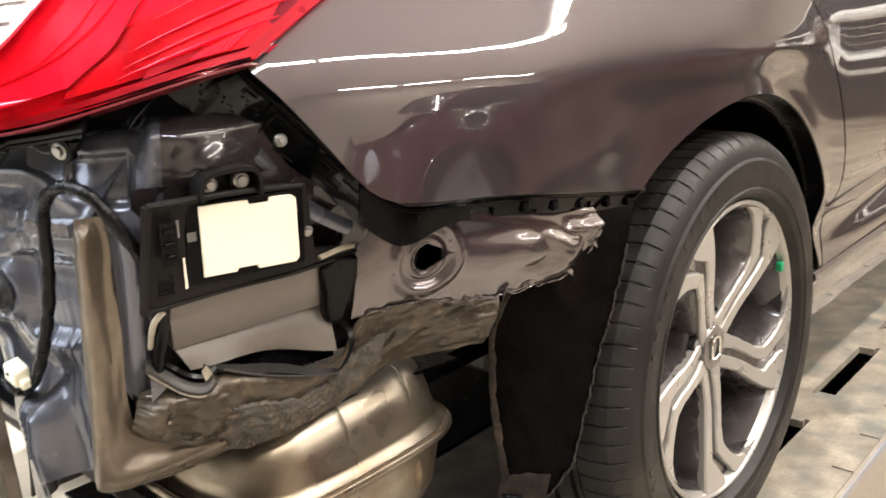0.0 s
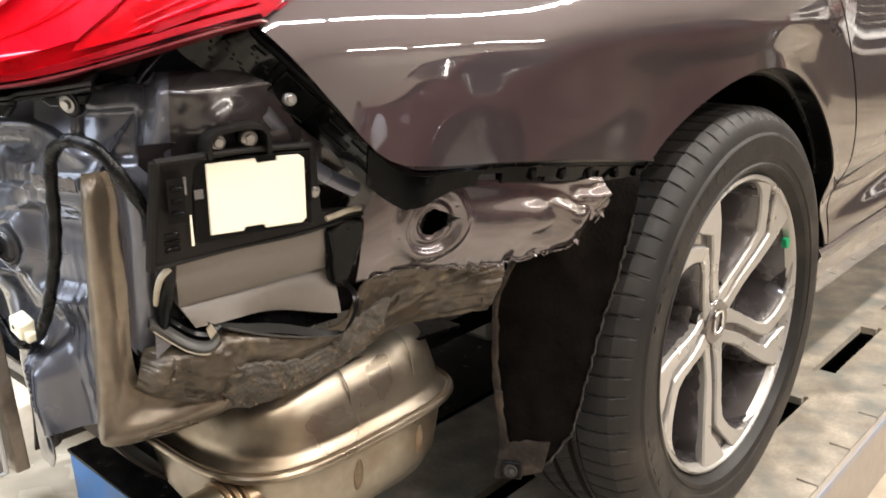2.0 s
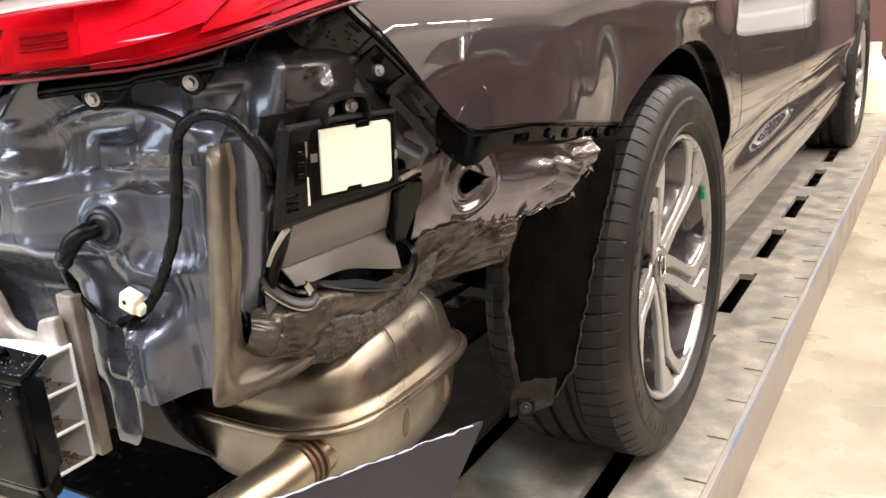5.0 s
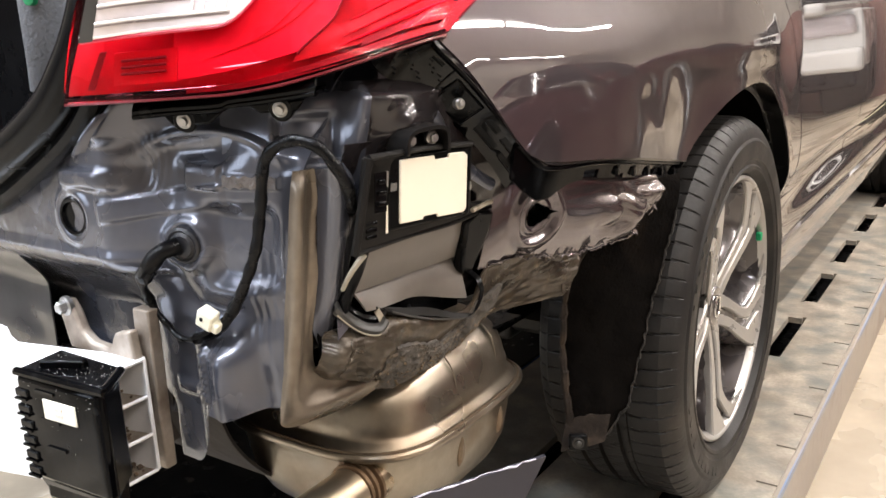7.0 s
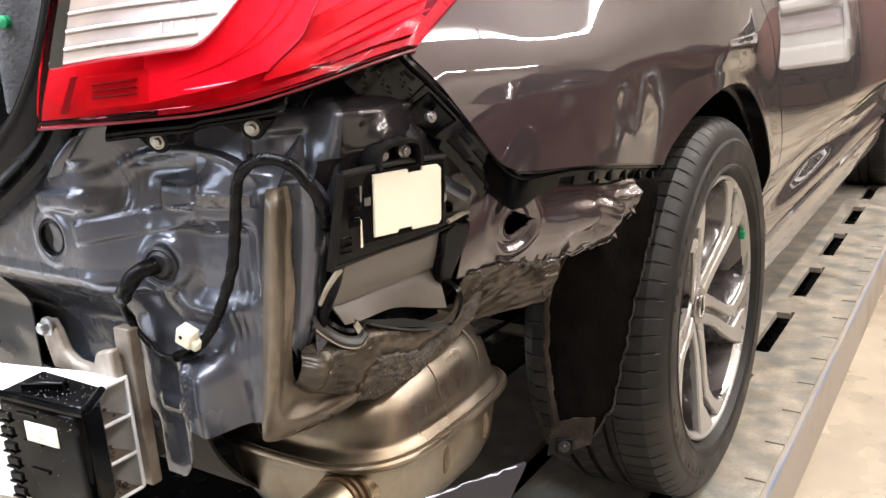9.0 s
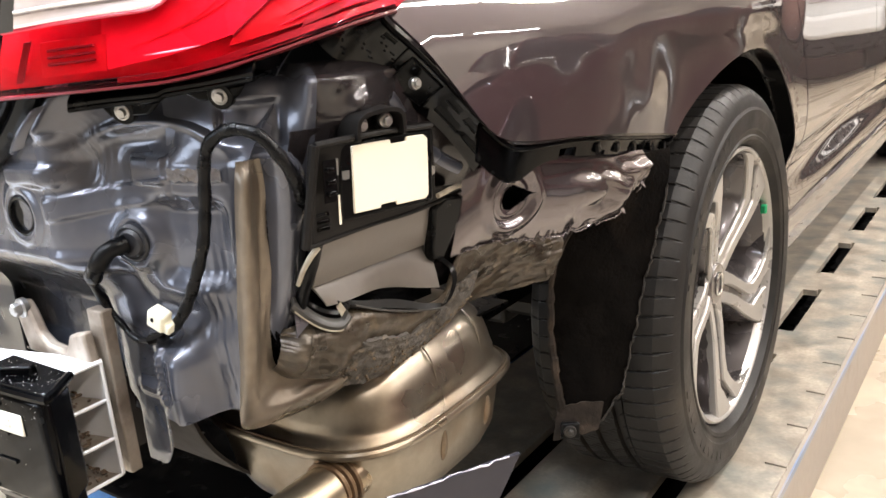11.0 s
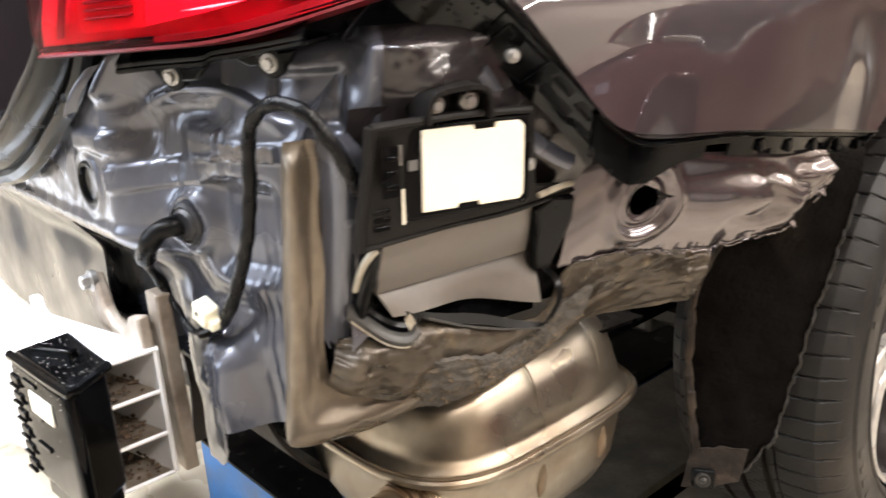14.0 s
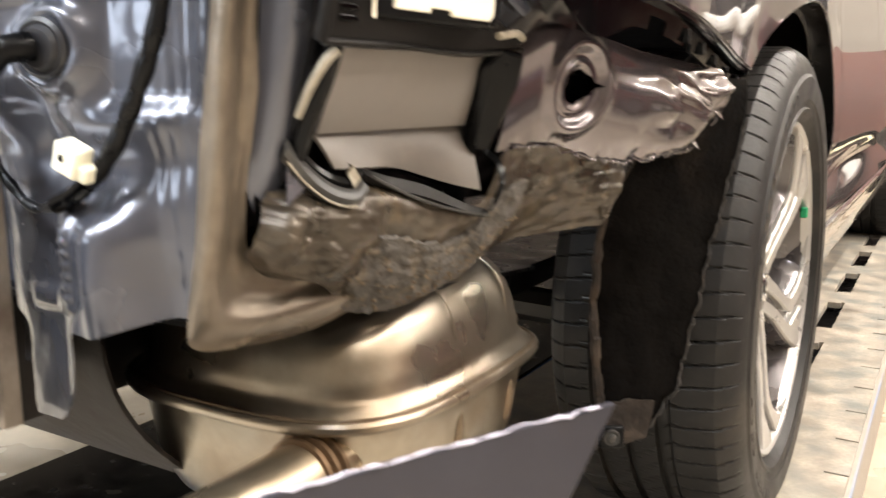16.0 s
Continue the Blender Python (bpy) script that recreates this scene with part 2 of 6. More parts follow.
def sweep(pts, r, n=10, bm=None, cap=True, closed=False):
    """A tube of radius r (a number or a function of 0..1) along pts."""
    bm = bm or bmesh.new()
    P = [Vector(p) for p in pts]
    rings, ref = [], Vector((0.13, 0.31, 0.94)).normalized()
    for i, p in enumerate(P):
        t = (P[min(i + 1, len(P) - 1)] - P[max(i - 1, 0)]).normalized()
        a = ref - ref.dot(t) * t
        a = a.normalized() if a.length > 1e-4 else t.orthogonal().normalized()
        ref, b = a, t.cross(a)
        rr = r(i / (len(P) - 1)) if callable(r) else r
        rings.append([bm.verts.new(p + rr * (math.cos(2 * math.pi * k / n) * a + math.sin(2 * math.pi * k / n) * b)) for k in range(n)])
    for i in range(len(rings) - 1):
        for k in range(n):
            bm.faces.new((rings[i][k], rings[i][(k + 1) % n], rings[i + 1][(k + 1) % n], rings[i + 1][k]))
    if cap:
        bm.faces.new(rings[0][::-1])
        bm.faces.new(rings[-1])
    return bm


def lathe(profile, centre, axis, n=48, bm=None, push=None):
    """Turns (along, radius) pairs round an axis through centre."""
    bm = bm or bmesh.new()
    ax = Vector(axis).normalized()
    u = ax.orthogonal().normalized() if abs(ax.x) < 0.9 else Vector((0, 0, 1))
    u = (u - u.dot(ax) * ax).normalized()
    w = ax.cross(u)
    rings = []
    for k in range(n):
        a = 2 * math.pi * k / n
        d = math.cos(a) * u + math.sin(a) * w
        rings.append([bm.verts.new(Vector(centre) + ax * h + d * (r + (push(k, i, h, r) if push else 0))) for i, (h, r) in enumerate(profile)])
    for k in range(n):
        for i in range(len(profile) - 1):
            bm.faces.new((rings[k][i], rings[k][i + 1], rings[(k + 1) % n][i + 1], rings[(k + 1) % n][i]))
    return bm


def hex_bolt(at, axis, r, high):
    """A flanged bolt head with six flats."""
    bm = lathe([(-0.004, r), (0.001, r), (0.0022, r * 0.82), (0.0022, 0.0)], at, axis, 24)
    return lathe([(0.0, r * 0.66), (high * 0.85, r * 0.66), (high, r * 0.52), (high, 0.0)], at, axis, 6, bm)


def gauss(x, y, cx, cy, sx, sy):
    return math.exp(-((x - cx) / sx) ** 2 - ((y - cy) / sy) ** 2)


def step(x, a, b):
    t = min(max((x - a) / (b - a), 0), 1)
    return t * t * (3 - 2 * t)


def fbm(x, y, z, s, seed=0.0):
    return noise.fractal(Vector((x * s + seed, y * s, z * s)), 1.0, 2.0, 3)


# ---- shop: floor, walls, ceiling ----
FLOORZ = -0.16
part("floor", grid(lambda u, v: (-9 + 18 * u, -9 + 20 * v, FLOORZ), 6, 6), FLOOR, None)
tagged(bpy.data.objects["floor"], "beige sealed concrete workshop floor with scuffs", "floor", kind="structure")
for nm, c, s, m_ in (("wall_east", (9.1, 1, 1.9), (0.2, 20, 4.2), WALL), ("wall_west", (-9.1, 1, 1.9), (0.2, 20, 4.2), WALL),
                    ("wall_south", (0, -9.1, 1.9), (18, 0.2, 4.2), WALL), ("wall_north", (0, 11.1, 1.9), (18, 0.2, 4.2), WALL)):
    tagged(part(nm, box(c, s), m_, None), "plain cream painted workshop wall", "wall", kind="structure")
tagged(part("ceiling", box((0, 1, 4.1), (18.4, 20.4, 0.2)), CEIL, None), "pale workshop ceiling", "ceiling", kind="structure")
tagged(part("wall_panel", box((0, 8.4, 0.45), (7, 0.12, 1.25)), BROWN, None), "brown low partition wall", "wall", kind="structure")

LAMPHOUSE = mat("white_lamp_housing", (0.8, 0.8, 0.78), 0.4)
TUBE = glow("tube_glow", (1.0, 0.95, 0.86), 6)
WARM, COOL = (1.0, 0.93, 0.84), (0.86, 0.93, 1.0)
LAMPS = [(1.5, y, 0, 96, WARM) for y in (0.4, 2.8, 5.2, 7.6)] + [(3.4, y, 0, 118, WARM) for y in (-1.6, 0.8, 3.2, 5.6)] + [(7.4, y, 0, 150, WARM) for y in (0.8, 3.6, 6.4)]
# the 420 W lamp is added to whiten the floor on the left
LAMPS += [(-1.0, -1.5, 90, 230, COOL), (-0.2, -3.2, 90, 190, COOL), (-3.0, -3.4, 90, 190, COOL), (-2.6, -0.4, 0, 420, COOL)]
for (x, y, across, w, col) in LAMPS:
    fixture = thing("ceiling_light", "white fluorescent strip light fixed under the ceiling", "lamp", (x, y, 3.9), "ceiling strip lights")
    sx, sy = (2.3, 0.14) if across else (0.14, 2.3)
    part("housing", box((x, y, 3.95), (sx + 0.06, sy + 0.06, 0.09)), LAMPHOUSE, fixture)
    part("diffuser", box((x, y, 3.893), (sx, sy, 0.02)), TUBE, fixture)
    strip_light("tube_light", x, y, 3.87, sx, sy, w, col)
# cool fill light added behind the car; no door is built
strip_light("rear_fill", -3.4, -5.6, 2.3, 2.4, 2.0, 110, (0.80, 0.90, 1.0), (78, 0, -28))

# ---- rack deck with slots ----
DX0, DX1, DY0, DY1 = -0.55, 0.088, -0.62, 5.2


def deck_mesh():
    bm = bmesh.new()
    sl = [0.165 + 0.457 * k for k in range(-1, 11)]

    def slab(x0, x1, y0, y1):
        box(((x0 + x1) / 2, (y0 + y1) / 2, -0.008), (x1 - x0, y1 - y0, 0.016), bm=bm)
    rows = ((-0.333, -0.29), (-0.086, -0.042))
    xs = [DX0, rows[0][0], rows[0][1], rows[1][0], rows[1][1], DX1]
    xs[5] = DX1 - 0.036
    for a, b in ((0, 1), (2, 3), (4, 5)):
        slab(xs[a], xs[b], DY0, DY1)
    y = DY0
    for k in range(-3, 35):
        s = -0.133 + 0.1522 * k
        slab(DX1 - 0.036, DX1, y, s - 0.003)
        y = s + 0.003
    slab(DX1 - 0.036, DX1, y, DY1)
    for x0, x1 in rows:
        # three runs a row: the outer two carry the slots' end notches
        for xa, xb, near, far in ((x0, x0 + 0.010, 0.014, 0.0), (x0 + 0.010, x1 - 0.010, 0.0, 0.0), (x1 - 0.010, x1, 0.0, 0.014)):
            y = DY0
            for s in sl:
                slab(xa, xb, y, s - near)
                y = s + 0.30 + far
            slab(xa, xb, y, DY1)
    return bm


deck = thing("vehicle_rack", "worn steel vehicle rack deck with slotted holes and bluish paint traces", "vehicle rack", (0, 2, -0.16))
part("deck", deck_mesh(), DECK, deck, smooth=False)
part("side_rail", box((DX1 + 0.003, (DY0 + DY1) / 2, -0.083), (0.006, DY1 - DY0, 0.154)), DECKSIDE, deck, "scuffed side rail with blue paint traces", smooth=False)
part("side_rail", box((DX0 - 0.003, (DY0 + DY1) / 2, -0.083), (0.006, DY1 - DY0, 0.154)), DECKSIDE, deck, smooth=False)
part("rail_paint", box((DX1 + 0.0075, (DY0 + DY1) / 2, -0.014), (0.003, DY1 - DY0, 0.014)), BLUEWORN, deck, "worn blue paint strip", smooth=False)
part("under_pan", box(((DX0 + DX1) / 2, (DY0 + DY1) / 2, -0.13), (DX1 - DX0 - 0.02, DY1 - DY0, 0.01)), BLACK, deck, smooth=False)

# ---- the car ----
car = thing("car", "grey sedan with its rear bumper removed and a crumpled rear corner", "car", (-0.85, 1.2, 0))

side_base = curve1([(-1.05, -0.36), (-0.92, -0.22), (-0.85, -0.155), (-0.76, -0.098), (-0.70, -0.070), (-0.63, -0.046), (-0.5, -0.026), (-0.35, -0.014), (-0.235, -0.006), (-0.1, 0.012), (0.0, 0.018), (0.15, 0.02), (0.4, 0.012), (0.7, 0.008), (1.5, 0.01), (2.4, 0.01), (2.83, 0.02), (3.3, -0.03), (3.7, -0.2)])
side_lean = curve1([(0.15, -0.045), (0.22, -0.03), (0.34, -0.020), (0.42, -0.028), (0.5, -0.014), (0.60, -0.007), (0.66, -0.004), (0.72, 0.003), (0.742, 0.0080), (0.757, 0.0105), (0.769, 0.0098), (0.785, 0.0058), (0.80, 0.0008), (0.82, -0.0062), (0.84, -0.0133), (0.87, -0.024), (0.92, -0.043), (1.0, -0.078), (1.08, -0.122), (1.15, -0.175)])


door_lean = curve1([(0.15, -0.05), (0.22, -0.035), (0.33, -0.018), (0.37, -0.022), (0.43, -0.030), (0.5, -0.005), (0.54, -0.001), (0.60, -0.002), (0.66, -0.005), (0.76, -0.012), (0.86, -0.023), (0.95, -0.036), (1.05, -0.060), (1.15, -0.10)])


# the quarter panel stands fuller under its crease
full = curve1([(0.15, 0), (0.5, 0.004), (0.60, 0.0155), (0.63, 0.0169), (0.66, 0.0170), (0.69, 0.0152), (0.72, 0.0105), (0.742, 0.0046), (0.757, 0.0012), (0.769, 0.0), (1.2, 0.0)])


def side_x(y, z):
    d = math.hypot(y, z - 0.325) - 0.375
    k = step(y, 0.0, 0.45)
    shoulder = -0.10 * max(0.0, z - 0.797) * step(-y, 0.2, 0.6)
    return side_base(y) + full(z) * step(-y, 0.20, 0.50) + side_lean(z) * (1 - k) + door_lean(z) * k + shoulder + (1 - k) * (0.0009 * noise.noise(Vector((y * 5.5, z * 7.5, 2.0))) + 0.0006 * noise.noise(Vector((y * 10, z * 19, 5.0))) * step(0.83 - z, 0, 0.1)) + 0.0020 * gauss(y, z, -0.46, 0.742, 0.040, 0.026) - 0.0016 * gauss(y, z, -0.385, 0.718, 0.030, 0.022) + 0.0014 * gauss(y, z, -0.535, 0.712, 0.030, 0.016) - 0.0010 * gauss(y, z, -0.30, 0.735, 0.05, 0.03) + 0.0015 * gauss(y, z, -0.33, 0.675, 0.03, 0.02) + 0.0015 * math.exp(-(d / 0.02) ** 2) - 0.016 * k * gauss(y, z, 0.95, 0.415 + 0.03 * (y - 0.6), 0.42, 0.035)


def lofted(pairs, nu, nv, ease=1.0):
    lo, hi = cr([p[:2] for p in pairs], nu + 1), cr([p[2:] for p in pairs], nu + 1)
    # keep the two edges in step by using the same share of each pair
    ks = np.linspace(0, len(pairs) - 1, nu + 1)
    lo = np.array([np.interp(ks, range(len(pairs)), [p[i] for p in pairs]) for i in (0, 1)]).T
    hi = np.array([np.interp(ks, range(len(pairs)), [p[i] for p in pairs]) for i in (2, 3)]).T

    def fn(u, v):
        i = round(u * nu)
        q = lo[i] + (hi[i] - lo[i]) * v ** ease
        return (side_x(q[0], q[1]), q[0], q[1])
    return grid(fn, nu, nv)


def arch_point(a, r=0.375):
    return (-r * math.cos(radians(a)), 0.325 + r * math.sin(radians(a)))


door_line = curve1([(0.34, 0.385), (0.42, 0.41), (0.52, 0.42), (0.62, 0.405), (0.70, 0.365), (0.77, 0.30), (0.85, 0.20), (0.95, 0.11), (1.15, 0.02)])
keys = [(-0.48, 0.98, -0.44, 1.15), (-0.56, 0.90, -0.43, 1.15), (-0.650, 0.850, -0.42, 1.15), (-0.727, 0.808, -0.41, 1.15), (-0.7340, 0.8000, -0.40, 1.15), (-0.7307, 0.7920, -0.395, 1.15), (-0.7010, 0.7490, -0.37, 1.15), (-0.6677, 0.7010, -0.35, 1.15),
        (-0.6547, 0.6860, -0.34, 1.15), (-0.6440, 0.6773, -0.33, 1.15), (-0.6287, 0.6703, -0.32, 1.15), (-0.5993, 0.6653, -0.30, 1.15), (-0.5240, 0.6573, -0.26, 1.15), (-0.4287, 0.6447, -0.20, 1.15), (-0.3207, 0.6267, -0.14, 1.15), (-0.2623, 0.6163, -0.12, 1.15)]
n_arch = 24
for k in range(n_arch + 1):
    a = 50 + (175 - 50) * k / n_arch
    y, z = arch_point(a)
    zz = 1.15 - (1.15 - 0.355) * (k / n_arch) ** 1.25
    keys.append((y, z, door_line(zz) - 0.002, zz))
part("quarter_panel", lofted(keys, 260, 90, 0.8), PAINT, car, "glossy grey metallic quarter panel", thick=0.004, sharp=60)
# folded lip round the wheel arch
def lip_fn(u, v):
    y, z = arch_point(48 + 128 * u, 0.375 - 0.012 * step(v, 0.3, 1))
    yo, zo = arch_point(48 + 128 * u)
    return (side_x(yo, zo) - 0.002 - 0.03 * step(v, 0, 0.6), y, z)


part("arch_lip", grid(lip_fn, 80, 6), SEALRUB, car, thick=0.002)


def door_patch(y0, y1, z0, z1, nu, nv):
    return grid(lambda u, v: (side_x(*(yz := (y0(z0 + (z1 - z0) * v) * (1 - u) + y1(z0 + (z1 - z0) * v) * u, z0 + (z1 - z0) * v))), *yz), nu, nv)


part("rear_door", door_patch(lambda z: door_line(z) + 0.005, lambda z: 1.20 + 0.04 * (0.9 - z), 0.352, 1.15, 60, 70), PAINT, car, "grey rear door mirroring the workshop", thick=0.012)
part("front_door", door_patch(lambda z: 1.205 + 0.04 * (0.9 - z), lambda z: 2.30, 0.352, 1.15, 40, 50), PAINT, car, "grey front door", thick=0.012)
fk = [(2.305, 0.36, 2.305, 1.0)]
for k in range(13):
    a = 5 + 170 * k / 12
    y, z = arch_point(a, 0.37)
    fk.append((2.83 + y, z, 2.36 + 1.1 * k / 12, 1.0))
fk.append((3.46, 0.36, 3.5, 0.98))
part("front_fender", lofted(fk, 70, 20), PAINT, car, thick=0.004, sharp=60)
part("rocker", grid(lambda u, v: (side_x(1.2, 0.36 - 0.16 * v) - 0.004 + 0.012 * math.exp(-((v - 0.06) / 0.08) ** 2) - 0.03 * step(v, 0.7, 1), 0.352 + 2.0 * u, 0.35 - 0.14 * v), 20, 24), PAINT, car, "grey sill moulding", thick=0.01)
part("glasshouse", grid(lambda u, v: (side_x(0, 1.15) - 0.01 - 0.25 * v, -0.3 + 2.4 * u - 0.2 * v * (1 - u), 1.15 + 0.3 * v), 10, 6), DARKGLASS, car, "dark side windows", thick=0.005)
part("roof", grid(lambda u, v: (-0.36 - 1.0 * v, -0.1 + 2.0 * u, 1.45 + 0.04 * math.sin(3.14 * v)), 10, 10), PAINT, car, thick=0.01)
part("trunk_lid", grid(lambda u, v: (-0.16 - 1.4 * v, -0.55 + 0.45 * u, 1.10 + 0.35 * u), 10, 10), PAINT, car, thick=0.01)
part("far_side", box((-1.75, 1.3, 0.75), (0.03, 4.4, 0.8)), PAINT, car)
part("underbody", box((-0.86, 1.4, 0.36), (1.2, 4.0, 0.03)), BLACK, car, "dark underbody")
def housing(u, v):
    a = 52 + 126 * u
    y, z = arch_point(a, 0.376 + 0.02 * step(v, 0, 0.3))
    return (side_x(*arch_point(a)) - 0.012 - 0.29 * v, y, z)


part("wheel_housing", grid(housing, 50, 8), FELT, car, "black wheel arch lining", thick=0.003)
part("housing_back", grid(lambda u, v: (-0.29, 0.40 - 0.60 * u, 0.40 + 0.30 * v), 6, 6), FELT, car)

# ---- wheels ----


def tyre_mesh(n=1080):
    """Road tyre: three wide grooves, one fine groove, sipes across the ribs and a raised rim guard."""
    prof = [(-0.205, 0.232), (-0.212, 0.25), (-0.218, 0.275), (-0.212, 0.298), (-0.203, 0.310), (-0.192, 0.3175)]

    def crown(x):
        return 0.3222 + 0.0028 * math.cos((x + 0.095) / 0.095 * 1.4)
    x0 = -0.186
    for g, half, deep in ((-0.150, 0.0055, 0.0075), (-0.112, 0.0055, 0.0075), (-0.075, 0.0055, 0.0075), (-0.062, 0.0011, 0.0035)):
        for x in np.linspace(x0, g - half, 4):
            prof.append((x, crown(x)))
        prof += [(g - half * 0.75, crown(g) - deep), (g + half * 0.75, crown(g) - deep)]
        x0 = g + half
    for x in np.linspace(x0, -0.014, 7):
        prof.append((x, crown(x)))
    prof += [(-0.006, 0.3190), (0.002, 0.3130), (0.0075, 0.305), (0.011, 0.296), (0.0125, 0.2885), (0.0140, 0.2865), (0.0155, 0.284), (0.016, 0.272), (0.0150, 0.262), (0.0150, 0.2555), (0.0128, 0.253), (0.0115, 0.246), (0.0135, 0.2435), (0.0120, 0.2385), (0.005, 0.234), (-0.004, 0.2275), (-0.02, 0.225)]

    def push(k, i, h, r):
        if -0.056 < h < 0.004 and r > 0.305:
            return -0.0032 if (k + round(h * 60)) % 14 == 0 else 0
        if h < -0.158 and r > 0.305:
            return -0.0032 if (k + round(h * 60)) % 14 == 5 else 0
        if r > 0.3195 and h < -0.06:
            return -0.0024 if (k + round(h * 420)) % 14 == 3 else 0
        return 0
    return lathe(prof, (0, 0, 0.322), (1, 0, 0), n, push=push)


def polar(r, a, x):
    return (x, -r * math.sin(radians(a)), 0.322 + r * math.cos(radians(a)))


def blade(bm, edge_a, edge_b, x_in, x_out, back, dome=0.0):
    """One spoke between two edges given as (radius, degrees) keys, from hub to rim; x goes from x_in to x_out."""
    n = 60
    ra, va, rb, vb = [e[0] for e in edge_a], [e[1] for e in edge_a], [e[0] for e in edge_b], [e[1] for e in edge_b]
    rows = []
    for i in range(n + 1):
        t = i / n
        r = edge_a[0][0] + (edge_a[-1][0] - edge_a[0][0]) * t
        a, b_ = float(np.interp(r, ra, va)), float(np.interp(r, rb, vb))
        m = min(0.0022 / r * 57.3, abs(b_ - a) * 0.3) * (1 if b_ > a else -1)
        xf = x_in + (x_out - x_in) * t + dome * math.sin(math.pi * t)
        rows.append([bm.verts.new(polar(r, a, xf - back)), bm.verts.new(polar(r, a, xf - 0.003)), bm.verts.new(polar(r, a + m, xf)), bm.verts.new(polar(r, b_ - m, xf)), bm.verts.new(polar(r, b_, xf - 0.003)), bm.verts.new(polar(r, b_, xf - back))])
    for i in range(n):
        for k in range(5):
            bm.faces.new((rows[i][k], rows[i][k + 1], rows[i + 1][k + 1], rows[i + 1][k]))
        bm.faces.new((rows[i][5], rows[i][0], rows[i + 1][0], rows[i + 1][5]))
    bm.faces.new(rows[0])
    bm.faces.new(rows[n][::-1])
    return bm


def make_wheel(name, at):
    w = part(name, lathe([(-0.19, 0.04), (-0.17, 0.04), (-0.165, 0.20)], (0, 0, 0.322), (1, 0, 0), 40), DARKMET, car, "alloy wheel with machined twin spokes and a black tyre")
    w.matrix_parent_inverse = Matrix.Translation((0.85, -1.2, 0))
    w.location = at

    def sub(nm, bm, m, label="", **k):
        o = part(nm, bm, m, None, label, **k)
        o.parent = w
        return o
    sub("tyre", tyre_mesh(), RUBBER, "black tyre with ribbed tread", sharp=25)
    for k in range(22):
        a = 20 + 5.2 * k + (28 if k > 10 else 0)
        if k in (5, 15):
            continue
        sub("sidewall_bar", prism([polar(0.266, a - 0.6 - 0.8 * (k % 3 == 0), 0.0140), polar(0.266, a + 1.0, 0.0140), polar(0.279, a + 1.0, 0.0150), polar(0.279, a - 0.6 - 0.8 * (k % 2), 0.0150)], (0.0018, 0, 0)), RUBBER, smooth=False)
    sub("rim", lathe([(-0.20, 0.224), (-0.19, 0.212), (-0.12, 0.200), (-0.03, 0.208), (-0.010, 0.2145), (-0.004, 0.2175), (0.001, 0.2195), (0.003, 0.2225), (0.001, 0.2265), (-0.012, 0.228)], (0, 0, 0.322), (1, 0, 0), 96), MACHINED, "bright machined rim lip")
    sub("barrel", lathe([(-0.19, 0.2105), (-0.12, 0.1985), (-0.060, 0.200), (-0.035, 0.206), (-0.012, 0.2125)], (0, 0, 0.322), (1, 0, 0), 80), POCKET, "grey painted barrel")
    sub("brake_disc", lathe([(-0.11, 0.05), (-0.085, 0.06), (-0.085, 0.075), (-0.10, 0.078), (-0.10, 0.150), (-0.115, 0.150)], (0, 0, 0.322), (1, 0, 0), 64), DARKMET, "dark brake disc")
    sub("hub", lathe([(-0.07, 0.072), (-0.046, 0.070), (-0.041, 0.066), (-0.040, 0.038), (-0.030, 0.036), (-0.027, 0.033), (-0.026, 0.0)], (0, 0, 0.322), (1, 0, 0), 48), POCKET)
    badge = bmesh.new()
    sweep(cr([(-0.0245, 0.013 * math.copysign(abs(math.cos(a)) ** 0.6, math.cos(a)), 0.322 + 0.017 * math.copysign(abs(math.sin(a)) ** 0.6, math.sin(a))) for a in np.linspace(0, 2 * math.pi, 25)], 48), 0.0022, 8, badge, cap=False)
    sub("cap_emblem", badge, CHROME, "plain raised chrome outline")
    for k in range(5):
        a = 72 * k + SPOKE0
        win_q = [(0.034, a - 52), (0.06, a - 33), (0.08, a - 26), (0.10, a - 23.5), (0.142, a - 22), (0.181, a - 20.5), (0.213, a - 18.5), (0.2225, a - 19)]
        gro_q = [(0.034, a - 18), (0.06, a - 13), (0.08, a - 11.5), (0.10, a - 11.5), (0.142, a - 12.5), (0.171, a - 12), (0.180, a - 8), (0.204, a - 1.5), (0.2225, a + 0.5)]
        gro_p = [(0.034, a - 4), (0.06, a - 1), (0.08, a - 3), (0.128, a - 6.8), (0.162, a - 7), (0.172, a - 3.5), (0.198, a + 4), (0.2225, a + 8.5)]
        win_p = [(0.034, a + 38), (0.06, a + 18), (0.09, a + 7.5), (0.125, a + 1.8), (0.152, a + 1.5), (0.170, a + 5.5), (0.189, a + 10.5), (0.205, a + 15.5), (0.214, a + 21), (0.2225, a + 36)]
        sub("spoke_pocket", blade(bmesh.new(), [(r_, v + 3) for r_, v in win_q], [(r_, v - 3) for r_, v in win_p], -0.039, -0.010, 0.045), POCKET, "grey painted spoke recess", sharp=20)
        sub("outer_blade", blade(bmesh.new(), win_q, gro_q, -0.031, -0.001, 0.014, 0.002), MACHINED, sharp=12)
        sub("inner_blade", blade(bmesh.new(), gro_p, win_p, -0.029, -0.001, 0.014, 0.002), MACHINED, sharp=12)
